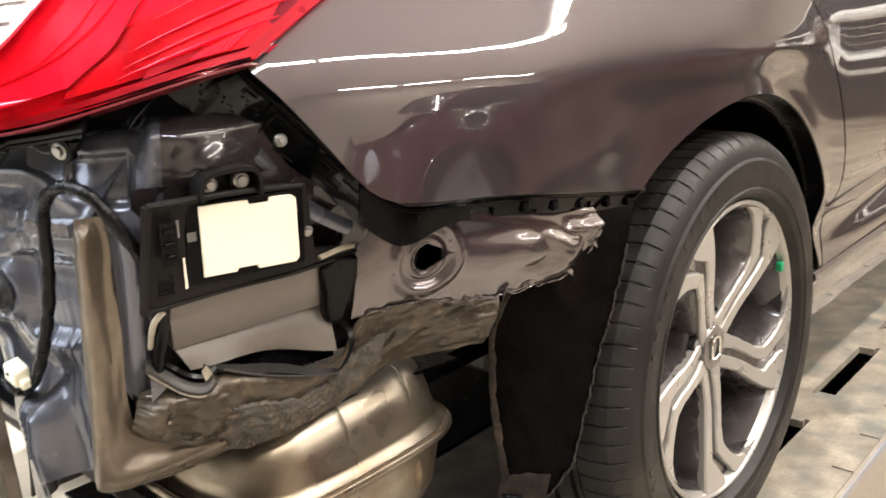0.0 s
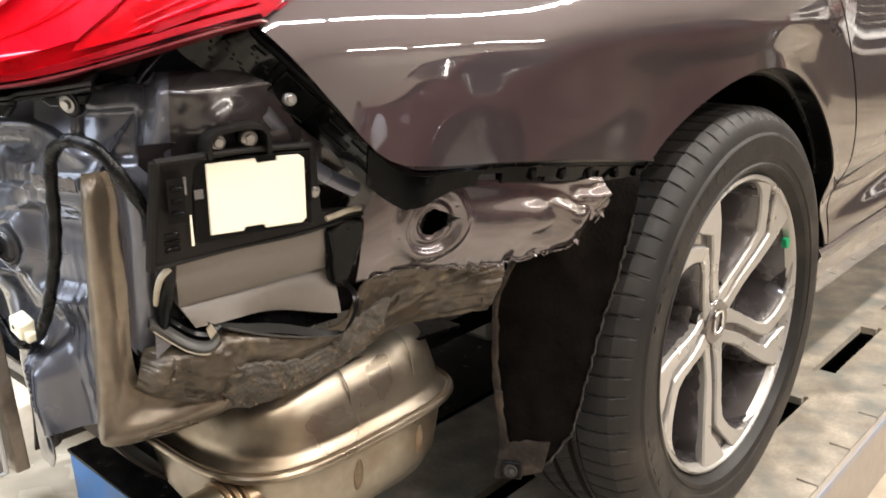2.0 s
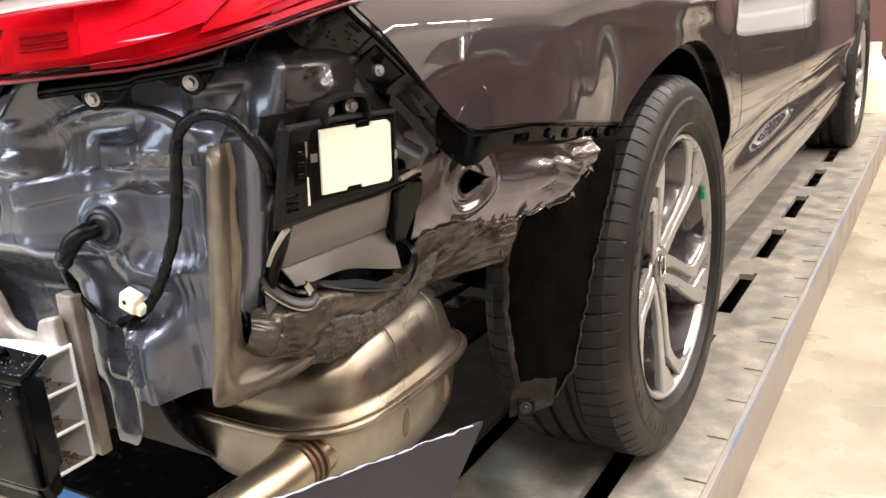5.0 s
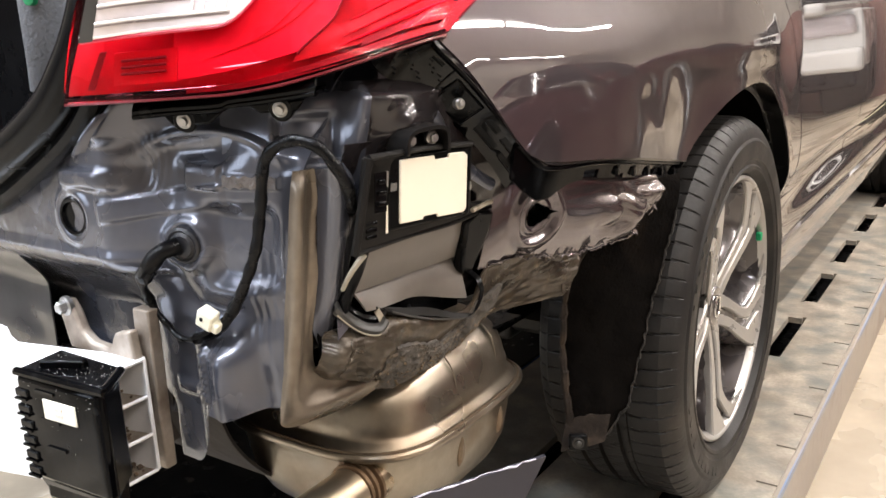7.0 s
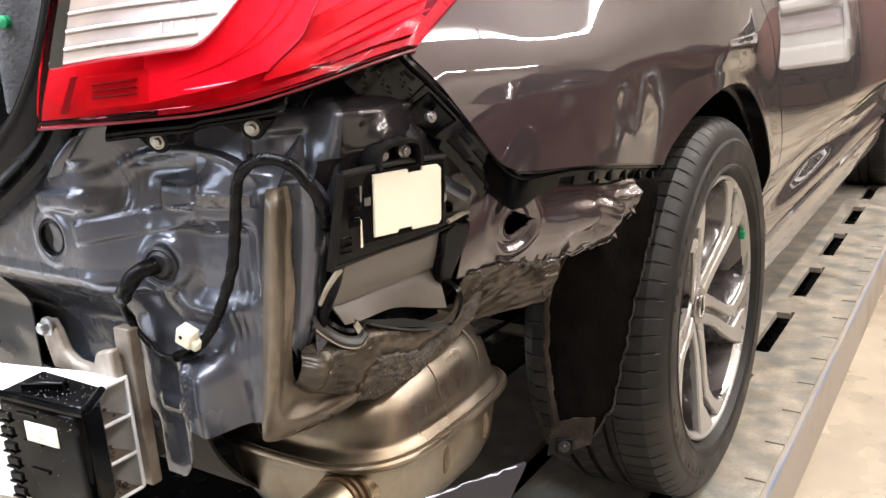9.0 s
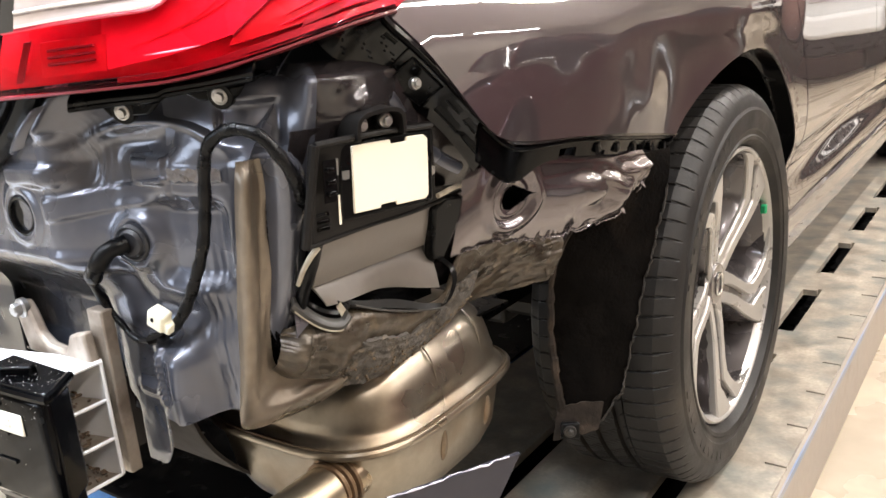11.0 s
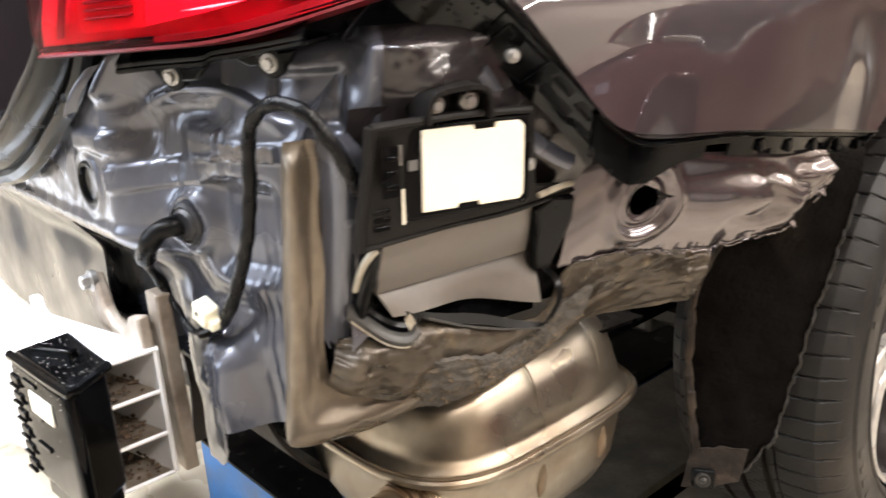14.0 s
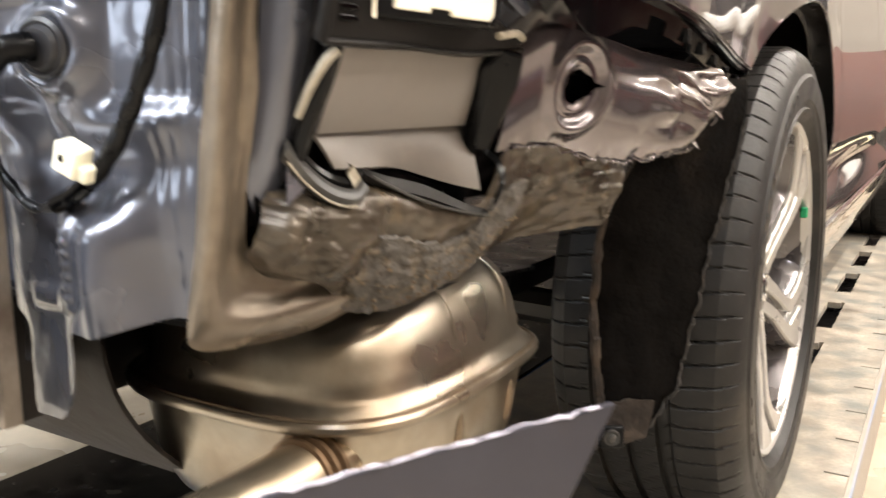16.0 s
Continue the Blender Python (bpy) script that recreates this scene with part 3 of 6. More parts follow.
        for edge, turn, nm in ((curve1(win_p), 9.0, "spoke_wall"), (curve1(win_q), -4.0, "spoke_flank")):
            sub(nm, grid(lambda t, w_: polar(0.055 + 0.16 * t, edge(0.055 + 0.16 * t) + turn * (1.3 - 0.7 * t) * w_ - 0.4 * math.copysign(1, turn), -0.034 + 0.026 * t - (0.045 + 0.025 * t) * w_ ** 1.3), 26, 7), POCKET, "sloping grey spoke side", thick=0.003)
        lug = lathe([(-0.060, 0.0085), (-0.034, 0.0085), (-0.031, 0.006), (-0.031, 0.0)], polar(0.052, a + 33, 0)[:3], (1, 0, 0), 6)
        sub("nut_well", lathe([(-0.0365, 0.0135), (-0.0295, 0.0135), (-0.0295, 0.0115), (-0.036, 0.011), (-0.036, 0.0)], polar(0.052, a + 33, 0)[:3], (1, 0, 0), 20), DARKMET)
        sub("lug_nut", lug, BOLT, smooth=False)
    return w


SPOKE0 = 36
rear_wheel = make_wheel("rear_wheel", (0, 0, 0))
sp = part("paint_dot", box((-0.006, 0.188, 0.405), (0.010, 0.012, 0.016)), GREEN, None, "green paint dot", bevel=0.002)
sp.parent = rear_wheel
front_wheel = make_wheel("front_wheel", (0, 2.83, 0))

# ---- tail light ----
TLP = cr([(-0.073, -0.738), (-0.100, -0.800), (-0.140, -0.855), (-0.190, -0.898), (-0.245, -0.928), (-0.290, -0.945), (-0.332, -0.957)], 41)


def lens(u, v, deep=0.0):
    x, y = at_share(TLP, u)
    z = 0.803 - 0.035 * step(u, -0.1, 0.60) - 0.013 * u
    bow = 1 - math.exp(-4.0 * v)
    fwd = 0.44 * min(v, 0.75) * (1 - u) ** 1.8
    x += (0.022 * bow - 0.05 * v * v) * 0.55 + 0.112 * v * step(u, 0.70, 1.0) - 0.55 * deep
    y += -(0.022 * bow - 0.05 * v * v) * 0.83 + fwd + 0.83 * deep
    return (x, y, z + (0.205 + 0.03 * (1 - u)) * v)


def clear_low(u):
    """Lower edge of the clear part, as a share of the lens's height."""
    return 0.262 + 0.02 * (1 - u) + 0.55 * (1 - step(u, 0.42, 0.62)) ** 1.5


lamp = part("tail_light", grid(lens, 80, 40), REDLENS, car, "glossy red tail light with a clear ribbed section", thick=0.003, sharp=60)
lamp.visible_shadow = False
part("reflector", grid(lambda u, v: lens(u, 0.03 + 0.95 * v, 0.016 + 0.006 * math.sin(9 * v + 5 * u)), 50, 24), REFLECT, lamp, "pale reflector behind the lens", thick=0.002)


def band_u(v):
    """Boundary between the bright light guide and the side chamber, as a share of the lens's length."""
    return 0.375 + 0.055 * step(0.22 - v, 0, 0.14) + 0.02 * step(v, 0.25, 0.9)


part("light_band", grid(lambda u, v: lens(0.70 + (band_u(0.06 + 0.05 * u + 0.9 * v) - 0.70) * u, 0.06 + 0.05 * u + (0.92 - 0.05 * u) * v, 0.009), 40, 40), LIGHTBAND, lamp, "bright pink light guide", thick=0.002)
part("band_edge", sweep([Vector(lens(band_u(v), v, 0.008)) for v in np.linspace(0.10, 0.97, 40)], 0.0011, 6), DARKRED, lamp)
for k, (u0, w) in enumerate(((0.63, 0.0006), (0.60, 0.0009))):
    part("band_step", sweep(cr([lens(u0 + 0.01, 0.13 + 0.010 * k, 0.0078), lens(u0 - 0.06, 0.165 + 0.012 * k, 0.0078), lens(u0 - 0.12, 0.205 + 0.012 * k, 0.0078), lens(u0 - 0.155, 0.27, 0.0078), lens(u0 - 0.175, 0.34, 0.0078), lens(u0 - 0.19, 0.60, 0.0078), lens(u0 - 0.19, 0.95, 0.0078)], 40), lambda t, w=w: 0.0002 + 0.6 * w * math.sin(3.14 * t) ** 0.6, 6), MIDRED, lamp)
part("dark_bezel", grid(lambda u, v: lens(0.665 * u, 0.010 + (0.018 + 0.026 * (1 - step(u, 0.3, 1.0))) * v, 0.005), 50, 4), DARKRED, lamp, "dark lower bezel behind the lens", thick=0.002)
part("side_bezel", grid(lambda u, v: lens(0.01 + 0.05 * u, 0.03 + 0.9 * v, 0.006), 6, 30), DARKRED, lamp, thick=0.002)
part("reflex_patch", grid(lambda u, v: lens(0.69 + 0.17 * u, 0.06 + 0.13 * v, 0.0085), 8, 4), MIDRED, lamp, "darker red reflex reflector", thick=0.002)
for k in range(3):
    part("reflex_groove", sweep([Vector(lens(u, 0.105 + 0.026 * k, 0.0070)) for u in np.linspace(0.715, 0.835, 10)], 0.0012, 6), DARKRED, lamp)
part("end_facet", grid(lambda u, v: lens(0.885 + 0.020 * u + 0.03 * (1 - v), 0.05 + 0.15 * v, 0.006), 4, 8), DARKRED, lamp, thick=0.002)
# thin pale strip painted in as the reflection of a ceiling light
part("lens_glint", sweep([Vector(lens(u, 0.098, 0.0035)) for u in np.linspace(0.49, 0.605, 16)], lambda t: 0.0002 + 0.0008 * math.sin(3.14 * t), 6), RIB, lamp, "near-white strip drawn as a ceiling light's reflection")
part("side_cavity", grid(lambda u, v: lens(0.05 + (band_u(0.07 + 0.87 * v) - 0.05) * u, 0.07 + 0.87 * v, 0.0105 + 0.0012 * math.sin(11 * v + 4 * u)), 30, 40), DEEPRED, lamp, "deep red side chamber", thick=0.002)
part("cavity_shade", grid(lambda u, v: lens(0.17 + 0.10 * u, 0.055 + 0.035 * v + 0.02 * (1 - u), 0.008), 8, 4), DARKRED, lamp, thick=0.002)
part("cavity_reflex", grid(lambda u, v: lens(0.11 + 0.075 * u, 0.075 + (0.07 - 0.05 * u) * v, 0.0075), 6, 4), LIGHTBAND, lamp, "hatched reflex wedge", thick=0.0015)
for k in range(5):
    part("reflex_groove", sweep([Vector(lens(0.115 + 0.012 * k + 0.012 * w, 0.08 + (0.058 - 0.008 * k) * w, 0.0065)) for w in (0.0, 0.5, 1.0)], 0.0005, 5), MIDRED, lamp)
for k, (z0, w) in enumerate(((0.095, 0.0012), (0.135, 0.0008), (0.20, 0.0010), (0.30, 0.0010))):
    part("cavity_step", sweep([Vector(lens(u, z0 + 0.30 * (0.30 - u) * (1 + 0.5 * k), 0.0075)) for u in np.linspace(0.07, 0.33, 18)], lambda t, w=w: 0.0003 + w * math.sin(3.14 * t), 6), MIDRED if k % 2 else LIGHTBAND, lamp)
part("lens_edge", grid(lambda u, v: tuple(Vector(lens(u, 0)) + Vector((-0.016 * v, 0.022 * v, -0.002 * math.sin(1.57 * v)))), 60, 6), DARKRED, lamp, "dark lower lens edge", thick=0.002)
OUT = Vector((0.0022, -0.0034, 0))
part("clear_lens", grid(lambda u, v: tuple(Vector(lens(0.46 + 0.50 * u, clear_low(0.46 + 0.50 * u) * (1 - v) + v)) + OUT), 40, 24), CLEARLENS, lamp, "clear ribbed reverse lens", thick=0.002)
part("clear_margin", grid(lambda u, v: tuple(Vector(lens(0.915 + 0.045 * u, 0.245 + 0.70 * v)) + 1.6 * OUT), 4, 20), SEALGREY, lamp, "dark see-through margin of the clear lens", thick=0.0008)
for k in range(10):
    vv = 0.305 + 0.066 * k
    us = [u for u in np.linspace(0.50, 0.912, 30) if clear_low(u) < vv - 0.012]
    part("lens_rib", grid(lambda a, b, us=us, vv=vv: tuple(Vector(lens(us[0] + (us[-1] - us[0]) * a, vv + 0.012 * b)) + (1.9 + 0.5 * math.sin(3.14 * b)) * OUT), 16, 4), RIB, lamp, thick=0.0008)
    # grey strip below each rib draws the rib's shadow as colour
    part("rib_shadow", grid(lambda a, b, us=us, vv=vv: tuple(Vector(lens(us[0] + (us[-1] - us[0]) * a, vv - 0.009 + 0.008 * b)) + 1.7 * OUT), 16, 2), RIBSHADOW, lamp, thick=0.0006)
    for j in range(4):
        u = us[0] + 0.012 + 0.020 * j
        part("rib_post", sweep([Vector(lens(u, vv + w)) + 1.9 * OUT for w in (0.014, 0.035, 0.054)], 0.0011, 5), RIB, lamp)
part("clear_border", sweep([Vector(lens(u, clear_low(u))) + OUT for u in np.linspace(0.47, 0.96, 40)], 0.0022, 6), RIB, lamp, "bright edge of the clear lens")
part("border_shade", sweep([Vector(lens(u, clear_low(u) - 0.016)) + 0.7 * OUT for u in np.linspace(0.47, 0.96, 40)], 0.0018, 6), LIGHTBAND, lamp)

part("lamp_housing", grid(lambda u, v: tuple(Vector(lens(u, 0.0)) + Vector((-0.115 * v - 0.004, 0.10 * v + 0.004, 0.004 - 0.004 * math.sin(3.14 * v)))), 50, 10), BLACK, lamp, "black lamp housing underside", thick=0.003)
# bracket under the lamp with two screws
BK = cr([(-0.300, -0.912, 0.7395), (-0.268, -0.897, 0.742), (-0.222, -0.880, 0.7445), (-0.214, -0.876, 0.7475), (-0.178, -0.862, 0.7515), (-0.134, -0.851, 0.757)], 60)
bracket = part("lamp_bracket", grid(lambda u, v: tuple(Vector(at_share(BK, u)) + Vector((-0.004, 0.006, 0.020)) * v + Vector((0.002, -0.003, 0)) * math.sin(6.28 * v)), 60, 8), GLOSSBLACK, car, "glossy black lamp bracket", thick=0.003)
part("bracket_tab", prism([(-0.288, -0.891, 0.740), (-0.276, -0.889, 0.729), (-0.236, -0.881, 0.731), (-0.222, -0.878, 0.742)], (-0.003, 0.006, 0)), GLOSSBLACK, bracket, bevel=0.002)
part("bracket_tab", prism([(-0.205, -0.868, 0.748), (-0.190, -0.862, 0.740), (-0.158, -0.850, 0.742), (-0.150, -0.848, 0.752)], (-0.003, 0.006, 0)), GLOSSBLACK, bracket, bevel=0.002)
part("bracket_shelf", grid(lambda u, v: tuple(Vector(at_share(BK, u)) + Vector((-0.035, 0.055, 0.002)) * v), 30, 4), BLACK, bracket, thick=0.002)
part("bracket_rim", sweep([Vector(p) for p in BK], 0.0026, 8), GLOSSBLACK, bracket)
for p in ((-0.261, -0.887, 0.7345), (-0.172, -0.855, 0.7435)):
    part("screw_tab", lathe([(-0.006, 0.0115), (0.0, 0.0115), (0.001, 0.0105), (0.001, 0.0)], p, (0.35, -0.9, -0.2), 20), BLACK, bracket)
    part("screw", lathe([(0.0, 0.0070), (0.002, 0.0070), (0.0025, 0.0055), (0.0015, 0.0052), (0.0015, 0.0040), (0.005, 0.0038), (0.005, 0.0)], p, (0.35, -0.9, -0.2), 18), BOLT, bracket, sharp=25)

# ---- rear body panel ----


def between(x, a, b, soft):
    return step(x, a - soft / 2, a + soft / 2) * step(b - x, -soft / 2, soft / 2)


def rear_y(x, z):
    left = step(-x, 0.305, 0.375)
    y = -0.868 - 0.040 * left * step(z, 0.545, 0.60) + 0.020 * step(x, -0.24, -0.165)
    y += 0.045 * step(-x, 0.35, 0.45) * step(0.578 - z, 0, 0.07)
    # pressed ledge, plug dish and folded bar
    y -= 0.004 * between(z, 0.580, 0.601, 0.012) * step(-x, 0.308, 0.322)
    y -= 0.003 * math.exp(-((math.hypot(x + 0.42, z - 0.636) - 0.026) / 0.006) ** 2)
    y -= 0.006 * between(z, 0.667, 0.686, 0.009) * between(x, -0.432, -0.352, 0.014)
    y += 0.012 * gauss(x, z, -0.340, 0.690, 0.012, 0.030)
    y -= 0.014 * math.exp(-((0.85 * (x + 0.350) - 0.53 * (z - 0.735)) / 0.010) ** 2) * step(z, 0.705, 0.722)
    y += 0.0012 * math.sin((x + 0.3 + 0.25 * (z - 0.69) ** 2 * 40) * 900) * gauss(x, z, -0.332, 0.690, 0.014, 0.03)
    # welded seam band across the middle
    zb = 0.654 + 0.15 * (x + 0.30)
    y -= 0.0035 * between(z, zb - 0.010, zb + 0.012, 0.0035) * between(x, -0.378, -0.245, 0.008)
    y -= 0.0045 * between(z, 0.668, 0.692, 0.003) * between(x, -0.293, -0.247, 0.003)
    y -= 0.0018 * between(z, 0.670, 0.683, 0.003) * between(x, -0.247, -0.185, 0.004)
    # arched dent above it, hollow below it
    e = math.hypot((x + 0.262) / 0.082, (z - 0.690) / 0.032)
    y -= 0.006 * math.exp(-((e - 1) / 0.14) ** 2) * step(z, 0.686, 0.702)
    y += 0.012 * gauss(x, z, -0.268, 0.703, 0.042, 0.012)
    y -= 0.012 * gauss(x, z, -0.296, 0.613, 0.034, 0.034)
    y += 0.011 * between(x, -0.268, -0.196, 0.022) * between(z, 0.578, 0.650, 0.022)
    y -= 0.005 * math.exp(-((math.hypot(x + 0.292, z - 0.613) - 0.0235) / 0.005) ** 2) - 0.004 * gauss(x, z, -0.31, 0.56, 0.02, 0.025)
    # pressed tub at the bottom, with a column of marks beside it
    y -= 0.020 * step(0.530 - z, 0, 0.030) * between(x, -0.292, -0.212, 0.040) * step(-x, 0.20, 0.255) + 0.010 * gauss(x, z, -0.245, 0.475, 0.016, 0.05)
    y += 0.007 * gauss(x, z, -0.222, 0.465, 0.014, 0.05) + 0.010 * gauss(x, z, -0.25, 0.545, 0.045, 0.016)
    y -= 0.004 * between(x, -0.285, -0.272, 0.006) * between(z, 0.455, 0.525, 0.008) * (1 + 0.3 * math.sin(z * 900)) + 0.005 * between(z, 0.448, 0.462, 0.008) * between(x, -0.34, -0.285, 0.01)
    y += 0.0005 * math.sin(x * 700 + 20 * z) * gauss(x, z, -0.212, 0.56, 0.016, 0.07)
    y += 0.022 * step(0.44 - z, 0, 0.03) * step(-x, 0.35, 0.37)
    y += 0.0034 * fbm(x, 0, z, 6, 3.0) + 0.0009 * fbm(x, 0, z, 19, 5.0) + 0.0003 * fbm(x, 0, z, 60, 8.0)
    y += 0.030 * step(z, 0.698, 0.742) * step(x, -0.31, -0.23) + 0.012 * step(x, -0.205, -0.165) * step(z, 0.68, 0.71)
    return y + 0.05 * step(z, 0.745, 0.80)


def rear_fn(u, v):
    zz = 0.445 + 0.355 * v
    x = -0.160 + (min(zz, 0.70) - 0.69) * 0.155 - 0.62 * u
    z0 = 0.452 - 0.012 * step(u, 0.02, 0.10) - 0.072 * step(u, 0.125, 0.205)
    z = z0 + (0.80 - z0) * v
    return (x, rear_y(x, z), z)


seal_z = curve1([(-1.4, 0.63), (-0.80, 0.63), (-0.64, 0.645), (-0.548, 0.673), (-0.472, 0.710), (-0.413, 0.746), (-0.376, 0.781), (-0.351, 0.812), (-0.325, 0.856), (-0.30, 0.915)])
part("rear_panel", grid(rear_fn, 300, 200, skip=lambda x, y, z: z > seal_z(x)), PRIMER, car, "crumpled grey metallic rear body panel", thick=0.0015, sharp=70)
# grey panel carried on, coloured darker in place of its dim reflections
part("rear_panel_far", grid(lambda u, v: (-0.58 - 1.14 * u, -0.893 + 0.05 * u * u + 0.035 * step(0.585 - (0.36 + 0.27 * v), 0, 0.06) + 0.005 * fbm(u * 3, 0, v, 2.0, 4.0), 0.36 + 0.27 * v), 60, 40), mat("darkened_panel_paint", (0.034, 0.033, 0.037), 0.34, 0.3, 0.3, 14, 0.06, 40, coat=0.4), car, "grey rear body panel, darkened for the dim light it reflects", thick=0.002)
# trunk opening seal, carpet and dark luggage space
seal_pts = cr([(-0.300, -0.905, 0.915), (-0.325, -0.91, 0.856), (-0.351, -0.912, 0.812), (-0.376, -0.914, 0.781), (-0.413, -0.916, 0.746), (-0.472, -0.92, 0.710), (-0.548, -0.922, 0.673), (-0.64, -0.925, 0.645), (-0.80, -0.93, 0.63), (-1.3, -0.93, 0.63)], 70)
part("trunk_seal", sweep(seal_pts, 0.023, 14), SEALRUB, car, "black rubber trunk seal")
part("seal_flange", sweep([Vector(p) + Vector((0.018, 0.004, -0.025)) for p in seal_pts], 0.010, 8), SEALRUB, car)
part("luggage_wall", grid(lambda u, v: (-0.36 - 1.0 * u, -0.55 + 0.1 * u, 0.55 + 0.55 * v), 6, 6), BLACK, car, "dark luggage space lining")
part("luggage_side", grid(lambda u, v: (-0.345 + 0.03 * v, -0.835 + 0.33 * u, 0.60 + 0.5 * v), 6, 6), BLACK, car)
part("luggage_floor", grid(lambda u, v: (-0.36 - 1.1 * u, -0.835 + 0.35 * v, 0.60), 4, 4), BLACK, car)
part("trunk_carpet", grid(lambda u, v: (-0.430 - 0.135 * u - 0.09 * (1 - v) * (1 - u), -0.845 + 0.008 * math.sin(6 * u), 0.752 + 0.15 * v + 0.004 * u), 10, 10), CARPET, car, "grey felt trunk trim", thick=0.006)
for p, lbl in (((-0.420, -0.938, 0.636), "round body plug"),):
    part("body_plug", lathe([(-0.012, 0.0205), (0.001, 0.0205), (0.0025, 0.0185), (0.002, 0.016), (-0.001, 0.015), (-0.001, 0.0)], (p[0], rear_y(p[0], p[2]) - 0.001, p[2]), (0.1, -1, 0), 32), SEALRUB, car, lbl)
part("grommet", lathe([(-0.012, 0.0185), (0.0, 0.0185), (0.002, 0.016), (0.001, 0.014), (0.004, 0.0115), (0.004, 0.0)], (-0.292, rear_y(-0.292, 0.613) - 0.002, 0.613), (0.25, -1, -0.1), 28), GREYRUB, car, "dark grey rubber grommet")

part("trim_clip", lathe([(-0.006, 0.007), (0.004, 0.007), (0.006, 0.004), (0.006, 0.0)], (-0.528, -0.853, 0.853), (0.3, -1, 0), 14), GREEN, car, "green plastic trim clip")
part("tab_bracket", grid(lambda u, v: (-0.372 + 0.020 * u + 0.022 * v, -0.930 - 0.008 * math.sin(3.14 * u) + 0.016 * v * v, 0.702 + 0.036 * v + 0.006 * u), 16, 14), PRIMER, car, "bent metal tab", thick=0.003)
part("tab_hole", lathe([(0, 0.0042), (0.0008, 0.0)], (-0.3575, -0.9372, 0.719), (0.2, -1, 0.2), 12), BLACK, car)
part("worn_seam", grid(lambda u, v: (-0.243 + 0.055 * u, rear_y(-0.243 + 0.055 * u, 0.671 + 0.011 * v) - 0.0008, 0.671 + 0.011 * v + 0.001 * math.sin(30 * u)), 30, 8), WORN, car, thick=0.0008)

# ---- wiring ----
HP = [(-0.293, -0.886, 0.614), (-0.300, -0.902, 0.610), (-0.313, -0.909, 0.594), (-0.333, -0.902, 0.574), (-0.343, -0.890, 0.554), (-0.331, -0.885, 0.531), (-0.305, -0.884, 0.516), (-0.262, -0.884, 0.529), (-0.230, -0.881, 0.558), (-0.200, -0.877, 0.612), (-0.190, -0.874, 0.652), (-0.178, -0.874, 0.700), (-0.154, -0.870, 0.718), (-0.130, -0.860, 0.714), (-0.118, -0.850, 0.695), (-0.115, -0.840, 0.675), (-0.124, -0.826, 0.655), (-0.148, -0.806, 0.640)]
harness = part("wiring_harness", sweep(cr(HP, 420), lambda t: 0.0031 + 0.0023 * step(t, 0.30, 0.36) + 0.00022 * math.sin(t * 1300) * (t > 0.60) + 0.0004 * math.sin(t * 150) + 0.0055 * (1 - step(t, 0.09, 0.14)) + 0.0025 * gauss(t, 0, 0.165, 0, 0.018, 1), 12), HARNESS, car, "black taped wiring harness")
cbm = box((-0.254, -0.893, 0.549), (0.018, 0.014, 0.019), pose(0, 0, 0, 10, 25, 10))
box((-0.247, -0.890, 0.541), (0.010, 0.011, 0.011), pose(0, 0, 0, 10, 25, 10), cbm)
part("connector", cbm, CONN, harness, "cream plastic connector", bevel=0.002)
part("connector_hole", lathe([(0, 0.0025), (0.001, 0.0)], (-0.255, -0.9005, 0.550), (0, -1, 0), 10), BLACK, harness)
part("tape_sleeve", sweep([Vector(p) for p in cr(HP, 150)[46:56]], 0.0058, 10), GLOSSBLACK, harness)

# ---- inner side panel and folded seam flange ----


def side_p(y, z, off=0.0):
    return -0.147 + 0.22 * (y + 0.816) + 0.3 * (z - 0.607) + off


def inner_x(y, z):
    x = side_p(y, z, -0.012)
    x += 0.022 * gauss(y, z, -0.76, 0.735, 0.035, 0.025) + 0.012 * gauss(y, z, -0.71, 0.70, 0.03, 0.02)
    x -= 0.02 * step(z, 0.74, 0.79)
    x += 0.006 * fbm(0, y, z, 14, 5.0)
    x -= 0.05 * step(0.60 - z, 0, 0.01) * step(y, -0.80, -0.79) * step(-0.63 - y, 0, 0.01) * step(z, 0.49, 0.50)
    return x


part("inner_side_panel", grid(lambda u, v: (inner_x(-0.825 + 0.285 * u, 0.505 + 0.205 * v), -0.825 + 0.285 * u, 0.505 + 0.205 * v), 110, 90), INNER, car, "inner side panel, buckled, in paint darkened for shade", thick=0.0015, sharp=70)
# folded corner: buckle between rear and side panels
CF = cr([(-0.250, -0.856), (-0.195, -0.850), (-0.165, -0.840), (-0.145, -0.820), (-0.125, -0.803), (-0.112, -0.775), (-0.100, -0.72), (-0.092, -0.67)], 60)


def corner(u, v):
    x, y = at_share(CF, u)
    z = 0.655 + 0.108 * v
    flat = 1 - step(u, 0.44, 0.50)
    out = -0.011 * between(u, 0.22, 0.43, 0.03) * between(v, 0.36, 0.74, 0.10) + 0.007 * gauss(u, v, 0.485, 0.8, 0.03, 0.45)
    out += (1 - flat) * (0.016 * gauss(u, v, 0.66, 0.62, 0.10, 0.16) + 0.010 * gauss(u, v, 0.58, 0.85, 0.05, 0.12) + 0.004 * math.sin(26 * u + 4 * v) * gauss(u, v, 0.66, 0.75, 0.12, 0.2)) + 0.003 * fbm(u * 3, v, 0, 2.0, 6.0)
    out -= 0.050 * step(v, 0.86, 1.10) + 0.022 * flat * step(v, 0.45, 0.95)
    return (x + 0.85 * out + 0.02 * (v - 0.5), y - 0.5 * out, z)


